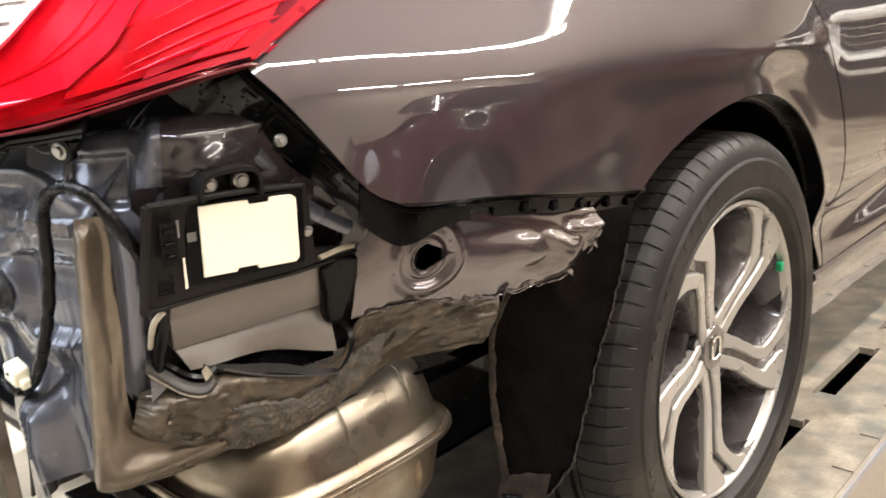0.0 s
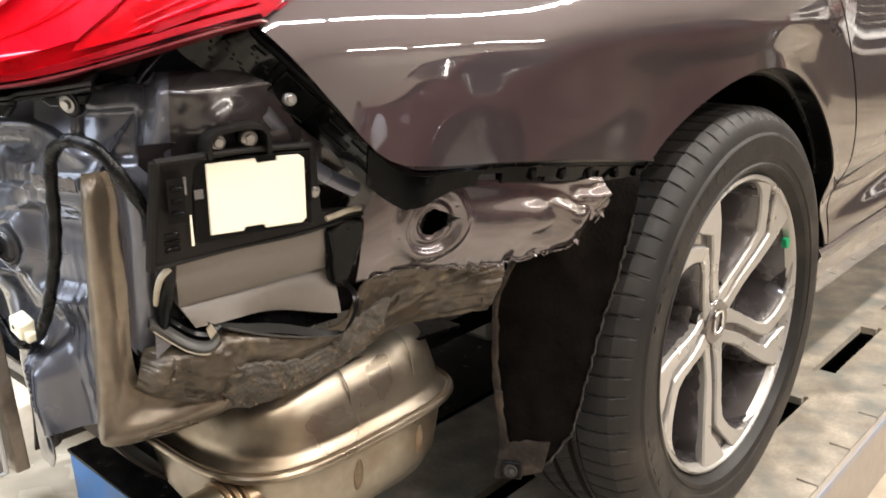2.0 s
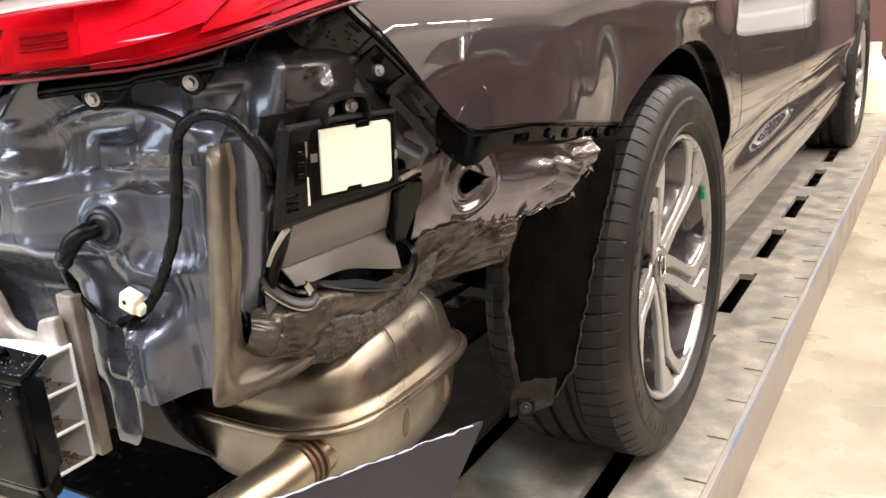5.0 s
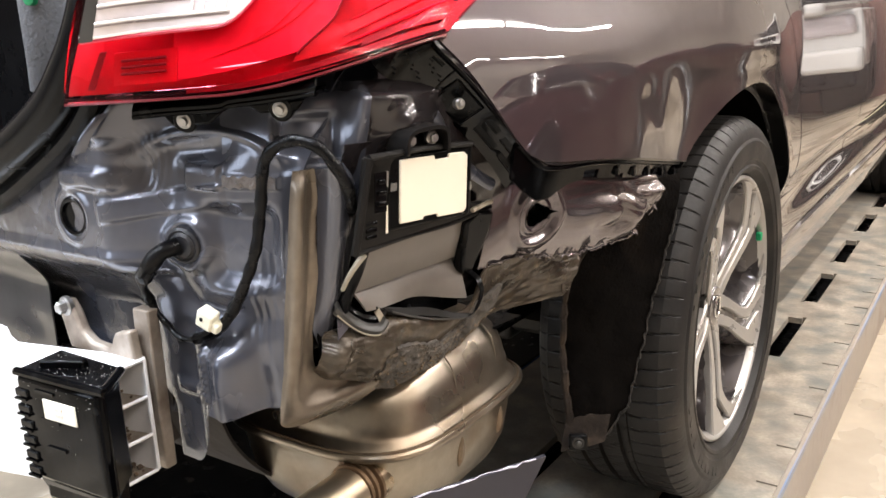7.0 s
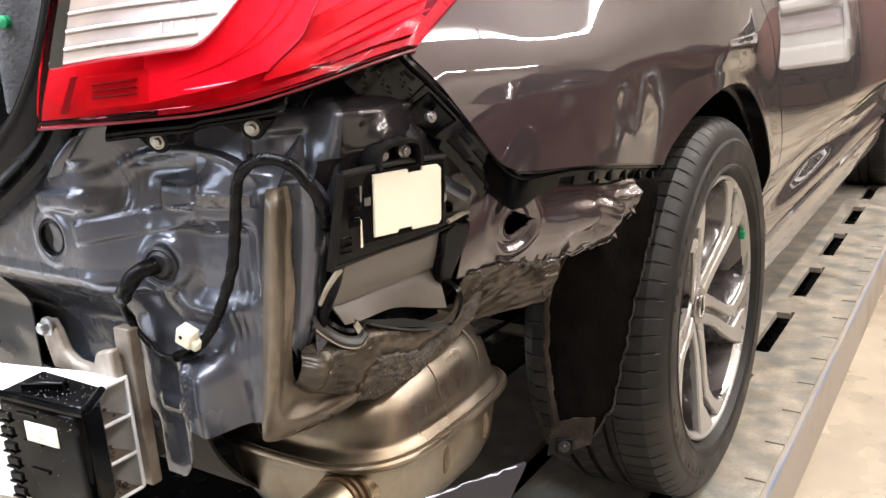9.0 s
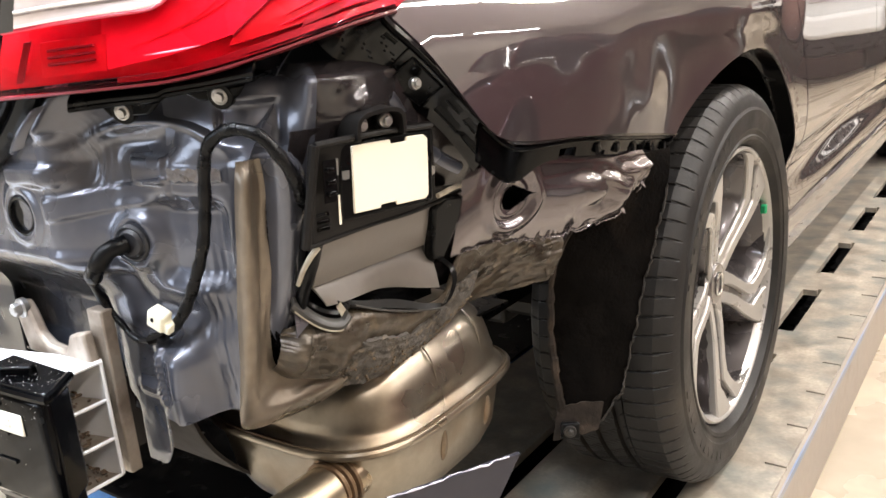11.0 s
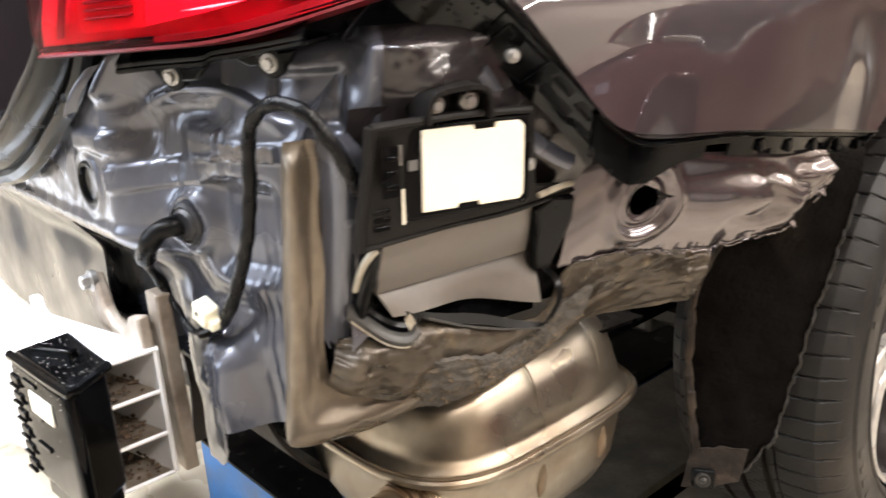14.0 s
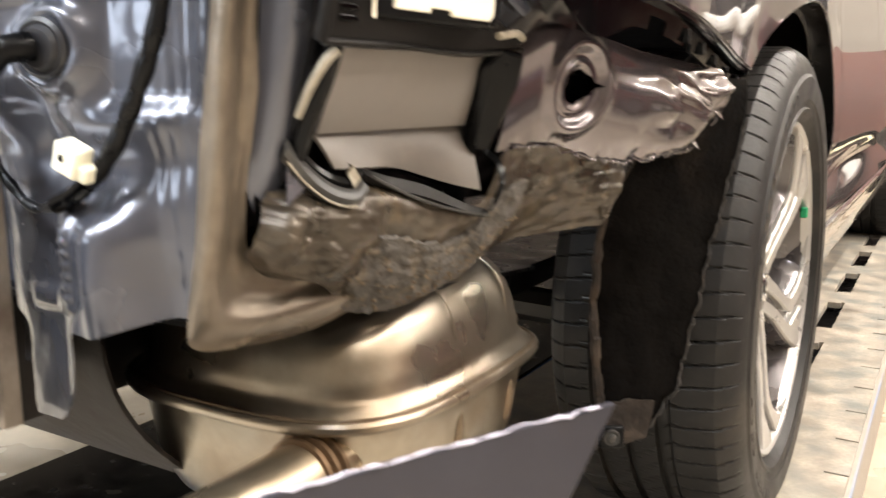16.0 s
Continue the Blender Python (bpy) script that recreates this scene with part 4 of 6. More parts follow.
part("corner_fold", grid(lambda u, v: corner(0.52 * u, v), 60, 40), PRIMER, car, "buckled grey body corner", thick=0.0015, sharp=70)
# same buckled sheet in the darker paint, for the shade beneath the lamp
part("side_bulge", grid(lambda u, v: corner(0.52 + 0.48 * u, v), 60, 40), INNER, car, "buckled painted body side, coloured dark for the shade under the lamp", thick=0.0015, sharp=70)
FV = cr([(-0.160, -0.860, 0.690), (-0.165, -0.862, 0.66), (-0.177, -0.864, 0.58), (-0.189, -0.865, 0.50), (-0.197, -0.866, 0.452), (-0.199, -0.860, 0.434), (-0.193, -0.825, 0.428), (-0.183, -0.77, 0.428), (-0.172, -0.70, 0.440)], 70)
FW = cr([(-0.150, -0.842, 0.690), (-0.154, -0.838, 0.66), (-0.164, -0.836, 0.58), (-0.177, -0.834, 0.525), (-0.183, -0.829, 0.495), (-0.184, -0.820, 0.480), (-0.178, -0.803, 0.474), (-0.171, -0.775, 0.475), (-0.164, -0.70, 0.480)], 70)
FX = cr([(-0.130, -0.826, 0.694), (-0.130, -0.812, 0.672), (-0.140, -0.806, 0.62), (-0.160, -0.812, 0.55), (-0.180, -0.818, 0.495)], 46)


def flange_fn(u, v):
    a, b = Vector(at_share(FV, u)), Vector(at_share(FW, u))
    q = a.lerp(b, v)
    bulge = 0.012 * math.sin(math.pi * min(v * 1.4, 1)) * step(u, 0, 0.06)
    return tuple(q + Vector((0.75, -0.6, 0)) * bulge + Vector((0.002 * fbm(u, v, 0, 8, 2.0), 0, 0)))


# dark sheet drawn for the shaded recess round the pouch
part("flange_shade", grid(lambda u, v: tuple(Vector(at_share(FW[24:], u)) + Vector((-0.020 * v - 0.004, 0.012 * v, 0.030 * v * step(u, 0.2, 0.5)))), 44, 6), INNER, car, "dark sheet for the shade in the hollow behind the flange", thick=0.0015)
part("seam_flange", grid(flange_fn, 69, 14), BEIGE, car, "beige-grey folded seam flange", thick=0.002, sharp=70)
part("flange_return", grid(lambda u, v: tuple(Vector(at_share(FW[:34], u)).lerp(Vector(at_share(FX, u)), v) + Vector((0.012, -0.009, 0)) * math.sin(3.14 * v) * (1 - u ** 3)), 60, 16), PRIMER, car, "grey inner flange", thick=0.0015)


# ---- dirty torn lower sheet ----
RT = cr([(-0.168, -0.826, 0.528), (-0.156, -0.79, 0.524), (-0.146, -0.75, 0.526), (-0.131, -0.70, 0.512), (-0.120, -0.645, 0.505), (-0.117, -0.615, 0.540), (-0.102, -0.543, 0.542), (-0.092, -0.47, 0.528), (-0.086, -0.43, 0.525)], 60)
RB = cr([(-0.182, -0.834, 0.490), (-0.174, -0.820, 0.475), (-0.168, -0.79, 0.466), (-0.170, -0.757, 0.446), (-0.171, -0.74, 0.438), (-0.170, -0.69, 0.430), (-0.166, -0.62, 0.436), (-0.158, -0.53, 0.456), (-0.122, -0.48, 0.462), (-0.102, -0.446, 0.464)], 60)


def rag(u, v):
    a, b = Vector(at_share(RT, u)), Vector(at_share(RB, u))
    q = a.lerp(b, v)
    pouch = 1 - step(u, 0.10, 0.34)
    wob = 0.020 * pouch * math.sin(3.14 * min(1, v * 1.02)) ** 0.6 * step(u, -0.01, 0.05) + 0.007 * pouch * math.sin(38 * u + 2.5 * v) * step(v, 0.15, 0.5)
    wob += 0.010 * (1 - pouch) * math.sin(3.14 * v) + 0.006 * fbm(u * 4, v * 1.6, 0, 1.6, 4.0) + 0.0012 * fbm(u * 9, v * 3, 0, 2.4, 7.0) + 0.0005 * fbm(u * 8, v * 2, 0, 9, 1.0)
    wob -= 0.008 * gauss(u, v, 0.44, 0.35, 0.05, 0.25) - 0.007 * gauss(u, v, 0.60, 0.5, 0.06, 0.3)
    return tuple(q + Vector((1, -0.35, 0.05)) * wob)


part("dirty_lower_sheet", grid(rag, 118, 56), DIRTY, car, "dirt-caked crumpled lower sheet metal", thick=0.002, sharp=70)
part("pouch_fold", sweep([Vector(rag(round((0.050 + 0.02 * math.sin(2.5 * v)) * 118) / 118, v)) + Vector((0.0015, -0.001, 0)) for v in np.linspace(0.12, 0.92, 30)], lambda t: 0.0008 + 0.0022 * math.sin(3.14 * t), 8), DIRTY, car, "sharp fold in the lower sheet")


# a ragged patch of coating over it, with a thick broken edge
def patch_at(u, v):
    uu = min(0.205 + 0.44 * u + 0.010 * math.sin(v * 17) * (1 - u) + 0.006 * fbm(v * 9, 3, 0, 1.0, 2.0) * (1 - u), 1)
    vv = 0.40 - 0.12 * u + (0.64 + 0.10 * u) * v + 0.05 * fbm(u * 4, 1, 0, 3) * (1 - v) + 0.03 * fbm(u * 9, 5, 0, 2) * v
    return tuple(Vector(rag(uu, vv)) + Vector((0.006, -0.004, 0.0)) * min(1.0, 9 * u + 0.4) + Vector((0.003, -0.0015, 0)) * fbm(u * 5, v * 3, 0, 3.0, 7.0))


part("coating_patch", grid(patch_at, 70, 30), mat("grey_fibre_coating", (0.080, 0.070, 0.060), 0.8, 0, 0.4, 40, 0.9, 220, dirt=(0.19, 0.145, 0.095), dirt_amount=0.12, dirt_scale=90), car, "flaking grey underseal patch", thick=0.004, sharp=70)
chips = bmesh.new()
for k in range(130):
    u_, v_ = random.random() ** 0.7, 0.35 + 0.6 * random.random()
    r_ = random.uniform(0.0006, 0.0019)
    box(Vector(patch_at(u_, v_)) + Vector((0.0012, -0.001, 0)), (r_, r_ * 1.5, r_), pose(0, 0, 0, random.uniform(0, 90), random.uniform(0, 90), 0), chips)
tagged(part("dirt_speckle", chips, mat("pale_brown_dirt", (0.16, 0.115, 0.07), 0.95, 0, 0.4, 80), car, smooth=False), "pale brown dirt crumbs caught in the coating", kind="stuff")
TT = cr([(-0.112, -0.615, 0.628), (-0.092, -0.58, 0.634), (-0.080, -0.54, 0.634), (-0.062, -0.45, 0.622), (-0.040, -0.38, 0.614), (-0.020, -0.335, 0.608)], 60)
TB = cr([(-0.120, -0.622, 0.541), (-0.108, -0.572, 0.545), (-0.095, -0.507, 0.532), (-0.078, -0.445, 0.524), (-0.056, -0.385, 0.530), (-0.038, -0.345, 0.542), (-0.014, -0.328, 0.578)], 60)


def torn(u, v):
    a, b = Vector(at_share(TT, u)), Vector(at_share(TB, u))
    q = a.lerp(b, v)
    d = math.hypot(q.y + 0.543, q.z - 0.591)
    ring = 0.005 * math.exp(-((d - 0.036) / 0.006) ** 2) - 0.007 * step(0.034 - d, 0, 0.012) + 0.004 * math.exp(-((d - 0.020) / 0.004) ** 2)
    fade = 1 - step(u, 0.80, 1.0)
    bul = (0.020 * math.sin(3.14 * v) * (0.3 + 0.7 * u) - 0.003 * math.exp(-((v - 0.22) / 0.12) ** 2) * step(u, 0.25, 0.4)) * (0.35 + 0.65 * fade)
    crum = 0.016 * (abs(noise.noise(Vector((u * 7, v * 2.2, 1.3)))) - 0.2) * step(u, 0.45, 0.8) * step(v, 0.1, 0.5) + 0.0035 * (abs(noise.noise(Vector((u * 13, v * 4, 4.1)))) - 0.2) * step(u, 0.55, 0.8) * step(v, 0.0, 0.3)
    edge = 0.0035 * fbm(u * 22, 2, 0, 1.0) * step(v, 0.85, 1)
    return tuple(q + Vector((0.96, -0.2, -0.1)) * (ring + bul + crum) + Vector((0, 0, edge)))


part("torn_panel", grid(torn, 180, 100, skip=lambda x, y, z: ((y + 0.541) / (0.0155 if y < -0.541 else 0.026)) ** 2 + ((z - 0.591) / (0.0145 if y < -0.541 else max(0.002, 0.0145 - 0.42 * (y + 0.541)))) ** 2 < 1), TORN, car, "torn and crumpled painted steel end of the side panel", thick=0.0015, sharp=70)
for u0, u1, seed in ((0.05, 0.40, 1.0), (0.42, 0.66, 3.0), (0.68, 0.97, 6.0)):
    part("torn_edge", sweep([Vector(torn(u, 1.0)) + Vector((0.002, -0.001, 0.003 * fbm(u * 70, 0, 0, 1.0, seed) - 0.001)) for u in np.linspace(u0, u1, 60)], lambda t: 0.0004 + 0.0012 * abs(math.sin(23 * t) * math.sin(61 * t)), 5), TORN, car, "ragged torn steel edge")
part("hole_cup", lathe([(0.012, 0.026), (-0.02, 0.024), (-0.03, 0.0)], (-0.105, -0.541, 0.591), (0.96, -0.2, -0.1), 24), BLACK, car)
part("torn_spike", prism([(-0.092, -0.468, 0.526), (-0.084, -0.440, 0.524), (-0.092, -0.452, 0.500), (-0.094, -0.459, 0.470), (-0.093, -0.464, 0.502)], (-0.0015, 0.0008, 0)), DIRTY, car)
for k, w in ((0, 0.004), (3, 0.006), (5, 0.004)):
    c = Vector(torn(0.80 + 0.03 * k, 1.0))
    part("torn_shred", prism([c + Vector((0, -w, 0.003)), c + Vector((0.002, w, 0.004)), c + Vector((0.006, w * 0.4, -w))], (0.0008, 0, 0)), TORN, car, smooth=False)

# ---- bumper retainer strips ----
RO = cr([(-0.690, 0.828), (-0.727, 0.803), (-0.731, 0.788), (-0.698, 0.746), (-0.655, 0.695), (-0.626, 0.670)], 50)
RI = cr([(-0.768, 0.806), (-0.782, 0.790), (-0.778, 0.776), (-0.722, 0.734), (-0.668, 0.684), (-0.636, 0.640)], 50)


def retainer(u, v):
    o, n_ = at_share(RO, u), at_share(RI, u)
    y, z = o + (n_ - o) * v
    x = side_x(*o) - 0.008 - 0.034 * v - 0.004 * math.sin(3.14 * v)
    return (x, y, z)


def on_ret(u, v, off):
    return Vector(retainer(u, v)) + Vector((0.85, -0.45, 0.15)) * off


def ret_patch(u0, u1, v0, v1, off, n=6):
    return grid(lambda a, b_: tuple(on_ret(u0 + (u1 - u0) * a, v0 + (v1 - v0) * b_, off)), n, n)


ret = part("corner_retainer", grid(retainer, 98, 16), RETAINER, car, "black perforated plastic bumper retainer", thick=0.003, sharp=60)
part("edge_rail", sweep([on_ret(u, 0.03, 0.002) for u in np.linspace(0.1, 1, 60)], 0.0028, 6), GLOSSBLACK, ret)
part("plate_crease", sweep([on_ret(0.40 + 0.03 * v, v, 0.0004) for v in np.linspace(0.08, 0.95, 20)], 0.0012, 6), GLOSSBLACK, ret)
part("screw_recess", ret_patch(0.44, 0.60, 0.16, 0.86, 0.0006), SEALRUB, ret, "dark screw recess", thick=0.0006)
part("recess_lip", sweep([on_ret(u, v, 0.0016) for u, v in ((0.44, 0.16), (0.44, 0.86), (0.60, 0.86), (0.60, 0.16), (0.44, 0.16))], 0.0012, 4), BLACK, ret)
for u0, u1, v0, v1 in ((0.66, 0.74, 0.16, 0.30), (0.78, 0.86, 0.18, 0.34), (0.88, 0.95, 0.20, 0.36), (0.66, 0.80, 0.46, 0.66), (0.84, 0.95, 0.50, 0.66), (0.30, 0.36, 0.10, 0.16)):
    part("pocket", ret_patch(u0, u1, v0, v1, 0.0006, 3), SEALRUB, ret, thick=0.0006)
    part("pocket_lip", sweep([on_ret(u, v1, 0.0012) for u in (u0, u1)], 0.0010, 4), BLACK, ret)
part("retainer_screw", hex_bolt((-0.077, -0.714, 0.736), (0.9, -0.3, 0.1), 0.0055, 0.005), BOLT, ret, sharp=25)
for cu, cv in ((0.10, 0.25), (0.16, 0.55), (0.21, 0.22), (0.27, 0.48), (0.24, 0.76), (0.33, 0.28), (0.34, 0.62), (0.40, 0.40), (0.40, 0.80)):
    for k in range(5):
        u, v = cu + 0.024 * ((k * 2) % 5 - 2) / 2, cv + 0.08 * (k % 3 - 1)
        part("vent_pore", lathe([(0, 0.0015), (0.0004, 0)], on_ret(round(u * 98) / 98, v, 0.0005), (0.85, -0.45, 0.15), 6), BLACK, ret)
# strip below the quarter panel's lower edge
SB = cr([(-0.655, 0.694), (-0.628, 0.671), (-0.60, 0.662), (-0.50, 0.653), (-0.40, 0.637), (-0.30, 0.620), (-0.232, 0.609)], 60)


def under_strip(u, v):
    y, z = at_share(SB, u)
    return (side_x(y, z) - 0.010 - 0.006 * v, y, z - (0.022 + 0.018 * (1 - step(u, 0.10, 0.28))) * v)


strip = part("side_retainer", grid(under_strip, 59, 4, skip=lambda x, y, z: (-0.535 < y < -0.50 or -0.455 < y < -0.435 or -0.36 < y < -0.335) and z < 0.616 + 0.155 * (-0.35 - y)), GLOSSBLACK, car, "black plastic bumper side retainer", thick=0.004, sharp=60)
part("strip_rail", sweep([Vector(under_strip(u, 0.10)) + Vector((0.004, 0, 0)) for u in np.linspace(0, 1, 60)], 0.0030, 6), GLOSSBLACK, strip)
for u in (0.47, 0.60, 0.72, 0.84, 0.95):
    c = Vector(under_strip(round(u * 59) / 59, 0.6)) + Vector((0.004, 0, 0))
    part("clip_tab", box(c - Vector((0.003, 0, 0)), (0.005, 0.010, 0.011), pose(0, 0, 0, 8, 0, 5)), BLACK, strip, bevel=0.001, smooth=False)
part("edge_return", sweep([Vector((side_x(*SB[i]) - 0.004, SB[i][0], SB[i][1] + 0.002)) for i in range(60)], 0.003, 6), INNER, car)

# ---- pressure vent with label plate ----
VN = Vector((1, -0.22, -0.3)).normalized()
LN = Vector((0.968, -0.245, -0.068)).normalized()


def lp(y, z, off=0.0):
    """A place in the label plate's plane, off along its normal."""
    return Vector((-0.095 + 0.253 * (y + 0.788) + 0.068 * (z - 0.692), y, z)) + LN * off


vent = part("pressure_vent", prism([(-0.104, -0.829, 0.700), (-0.079, -0.690, 0.697), (-0.087, -0.683, 0.634), (-0.095, -0.630, 0.624), (-0.099, -0.625, 0.616), (-0.108, -0.690, 0.610), (-0.116, -0.835, 0.613)], VN * -0.004), VENTBLK, car, "black plastic body vent with a blank white label plate", bevel=0.002)
part("vent_rim", sweep(cr([(-0.097, -0.830, 0.7005), (-0.086, -0.760, 0.7000), (-0.074, -0.700, 0.6965)], 20), 0.0030, 8), VENTBLK, vent)
part("vent_rim", sweep(cr([(-0.097, -0.830, 0.7005), (-0.105, -0.833, 0.66), (-0.115, -0.836, 0.613)], 20), 0.0042, 8), VENTBLK, vent)
part("skirt_lip", sweep(cr([(-0.115, -0.835, 0.613), (-0.111, -0.76, 0.6135), (-0.106, -0.690, 0.6115), (-0.098, -0.626, 0.617)], 30), 0.0022, 8), VENTBLK, vent)
part("vent_box", prism([lp(-0.800, 0.697, -0.016), lp(-0.699, 0.694, -0.016), lp(-0.699, 0.625, -0.016), lp(-0.801, 0.627, -0.016)], LN * 0.014), BLACK, vent, bevel=0.003)
label_pts = [lp(y, z, -0.0025) for y, z in ((-0.788, 0.6925), (-0.748, 0.6915), (-0.747, 0.6875), (-0.731, 0.6870), (-0.730, 0.6910), (-0.711, 0.690), (-0.7065, 0.686), (-0.7065, 0.634), (-0.710, 0.630), (-0.743, 0.6310), (-0.744, 0.6345), (-0.760, 0.6350), (-0.761, 0.632), (-0.7885, 0.633))]
part("label_plate", prism(label_pts, LN * 0.003), LABEL, vent, "blank white label plate", bevel=0.001)
HOOP = cr([lp(y, z, 0.010) for y, z in ((-0.788, 0.6975), (-0.788, 0.706), (-0.786, 0.714), (-0.778, 0.7195), (-0.760, 0.7215), (-0.746, 0.7205), (-0.739, 0.7155), (-0.737, 0.707), (-0.737, 0.6965))], 60)
part("mount_hoop", grid(lambda u, v: tuple(Vector(at_share(HOOP, u)) - LN * 0.030 * v), 60, 6), VENTBLK, vent, "black bracket with a deep rounded wall", thick=0.0035)
part("mount_plate", prism([lp(y, z, -0.016) for y, z in ((-0.788, 0.688), (-0.788, 0.704), (-0.786, 0.713), (-0.778, 0.7185), (-0.760, 0.7205), (-0.746, 0.7195), (-0.739, 0.7145), (-0.737, 0.706), (-0.737, 0.688))], LN * 0.007), BLACK, vent)
for y_ in (-0.778, -0.752):
    part("vent_bolt", hex_bolt(lp(y_, 0.709, 0.0), LN, 0.0070, 0.006), BOLT, vent, sharp=25)
    part("bolt_boss", lathe([(-0.010, 0.0085), (-0.002, 0.0085), (-0.001, 0.0)], lp(y_, 0.709, 0.0), LN, 20), BLACK, vent)
part("vent_bolt", hex_bolt((-0.088, -0.690, 0.652), VN, 0.0065, 0.005), BOLT, vent, sharp=25)
for y, z, sy, sz in ((-0.814, 0.668, 0.013, 0.036), (-0.818, 0.632, 0.020, 0.022)):
    o_ = 0.0045 + 0.30 * (0.668 - z) * -1
    part("latch_recess", prism([lp(y - sy / 2, z - sz / 2, o_), lp(y + sy / 2, z - sz / 2, o_), lp(y + sy / 2, z + sz / 2, o_), lp(y - sy / 2, z + sz / 2, o_)], LN * 0.001), SEALRUB, vent, smooth=False)
    for k in range(3):
        zc = z + sz * (0.28 - 0.28 * k)
        part("latch", prism([lp(y - sy / 3.2, zc - 0.002, o_ + 0.0005), lp(y + sy / 3.2, zc - 0.002, o_ + 0.0005), lp(y + sy / 3.2, zc + 0.002, o_ + 0.0005), lp(y - sy / 3.2, zc + 0.002, o_ + 0.0005)], LN * 0.0035), GLOSSBLACK, vent, bevel=0.001)
part("latch_clip", sweep([lp(-0.8065, 0.672, 0.004), lp(-0.8065, 0.686, 0.005)], 0.0014, 6), BOLT, vent, "thin metal clip edge")
part("small_mark", prism([lp(-0.7985, 0.6725, -0.001), lp(-0.7915, 0.6725, -0.001), lp(-0.7915, 0.665, -0.001), lp(-0.7985, 0.665, -0.001)], LN * 0.0008), mat("grey_mark", (0.09, 0.085, 0.08), 0.7), vent)
part("pale_sliver", prism([lp(-0.8040, 0.627, -0.001), lp(-0.8018, 0.627, -0.001), lp(-0.8022, 0.653, -0.001), lp(-0.8036, 0.653, -0.001)], LN * 0.001), LABEL, vent)
# pale bent seam beside the vent
SEAM = cr([(-0.100, -0.724, 0.726), (-0.099, -0.700, 0.694), (-0.095, -0.672, 0.662), (-0.088, -0.640, 0.646)], 30)
part("inner_seam", grid(lambda u, v: tuple(Vector(at_share(SEAM, u)) + Vector((0.003 * math.sin(3.14 * v), 0.008 * (v - 0.5), 0.010 * (v - 0.5) + 0.002 * math.sin(11 * u)))), 30, 6), PRIMER, car, "bent grey body seam", thick=0.0015)
# louvre opening with two rubber flaps
CLIP = cr([(-0.124, -0.632, 0.542), (-0.114, -0.631, 0.534), (-0.108, -0.635, 0.520), (-0.110, -0.646, 0.503), (-0.114, -0.656, 0.500)], 30)
part("louvre_rim", prism([(-0.091, -0.628, 0.614), (-0.099, -0.624, 0.590), (-0.121, -0.629, 0.541), (-0.125, -0.637, 0.538), (-0.126, -0.648, 0.545), (-0.106, -0.664, 0.606), (-0.097, -0.652, 0.617)], (-0.016, 0.004, 0.0)), SEALRUB, vent, "black vent rim", bevel=0.005)
part("louvre_post", sweep(cr([(-0.121, -0.816, 0.614), (-0.131, -0.815, 0.592), (-0.145, -0.814, 0.568), (-0.155, -0.813, 0.548)], 20), 0.0058, 10), SEALRUB, vent, "black vent side bar")
part("louvre_back", grid(lambda u, v: (-0.175 + 0.03 * u, -0.83 + 0.20 * u, 0.50 + 0.115 * v), 4, 4), SEALRUB, vent, "dark vent interior", thick=0.002)


def flap_mesh(tl, tr, bl, br, sag, wave):
    """A hanging rubber flap between four corners, sagging and curling at its lower edge."""
    tl, tr, bl, br = Vector(tl), Vector(tr), Vector(bl), Vector(br)

    def fn(u, v):
        q = tl.lerp(tr, u).lerp(bl.lerp(br, u), v)
        return tuple(q + Vector((1, -0.2, 0)) * (sag * math.sin(3.14 * v) + wave * v * v * math.sin(6.5 * u + 0.6)) + Vector((0, 0, 0.6 * wave * v * v * math.sin(5.0 * u - 0.4))))
    return grid(fn, 36, 14)


part("upper_flap", flap_mesh((-0.126, -0.812, 0.612), (-0.112, -0.640, 0.614), (-0.154, -0.797, 0.563), (-0.133, -0.634, 0.564), 0.002, 0.0), FLAP, vent, "grey rubber vent flap", thick=0.003)
part("lower_flap", flap_mesh((-0.165, -0.799, 0.572), (-0.145, -0.636, 0.573), (-0.151, -0.786, 0.541), (-0.128, -0.640, 0.518), 0.004, 0.007), FLAP, vent, "grey rubber vent flap, curled", thick=0.003)
part("louvre_bar", grid(lambda u, v: (-0.146 + 0.032 * u + 0.004 * v, -0.776 + 0.124 * u, 0.544 - 0.042 * u - 0.0015 * math.sin(9 * u) - (0.003 + 0.006 * math.sin(3.14 * u)) * v), 24, 3), VENTBLK, vent, "dark strip under the flaps", thick=0.005)
part("bar_edge", sweep([(-0.140 + 0.029 * u, -0.772 + 0.121 * u, 0.5385 - 0.042 * u - 0.006 * math.sin(3.14 * u)) for u in np.linspace(0.1, 1, 20)], 0.0012, 6), SEALGREY, vent)
part("foam_seal", sweep(cr([(-0.119, -0.818, 0.609), (-0.122, -0.825, 0.602), (-0.134, -0.824, 0.588), (-0.146, -0.821, 0.572)], 30), lambda t: 0.0030 - 0.0008 * t, 8), FOAM, vent, "off-white foam seal")
part("foam_top", sweep(cr([(-0.0905, -0.676, 0.6235), (-0.0885, -0.652, 0.6265), (-0.093, -0.634, 0.6245)], 16), 0.0027, 8), FOAM, vent, "off-white foam strip")
CURL = cr([(-0.158, -0.822, 0.554), (-0.155, -0.806, 0.537), (-0.147, -0.793, 0.525), (-0.139, -0.780, 0.521), (-0.138, -0.770, 0.527)], 30)
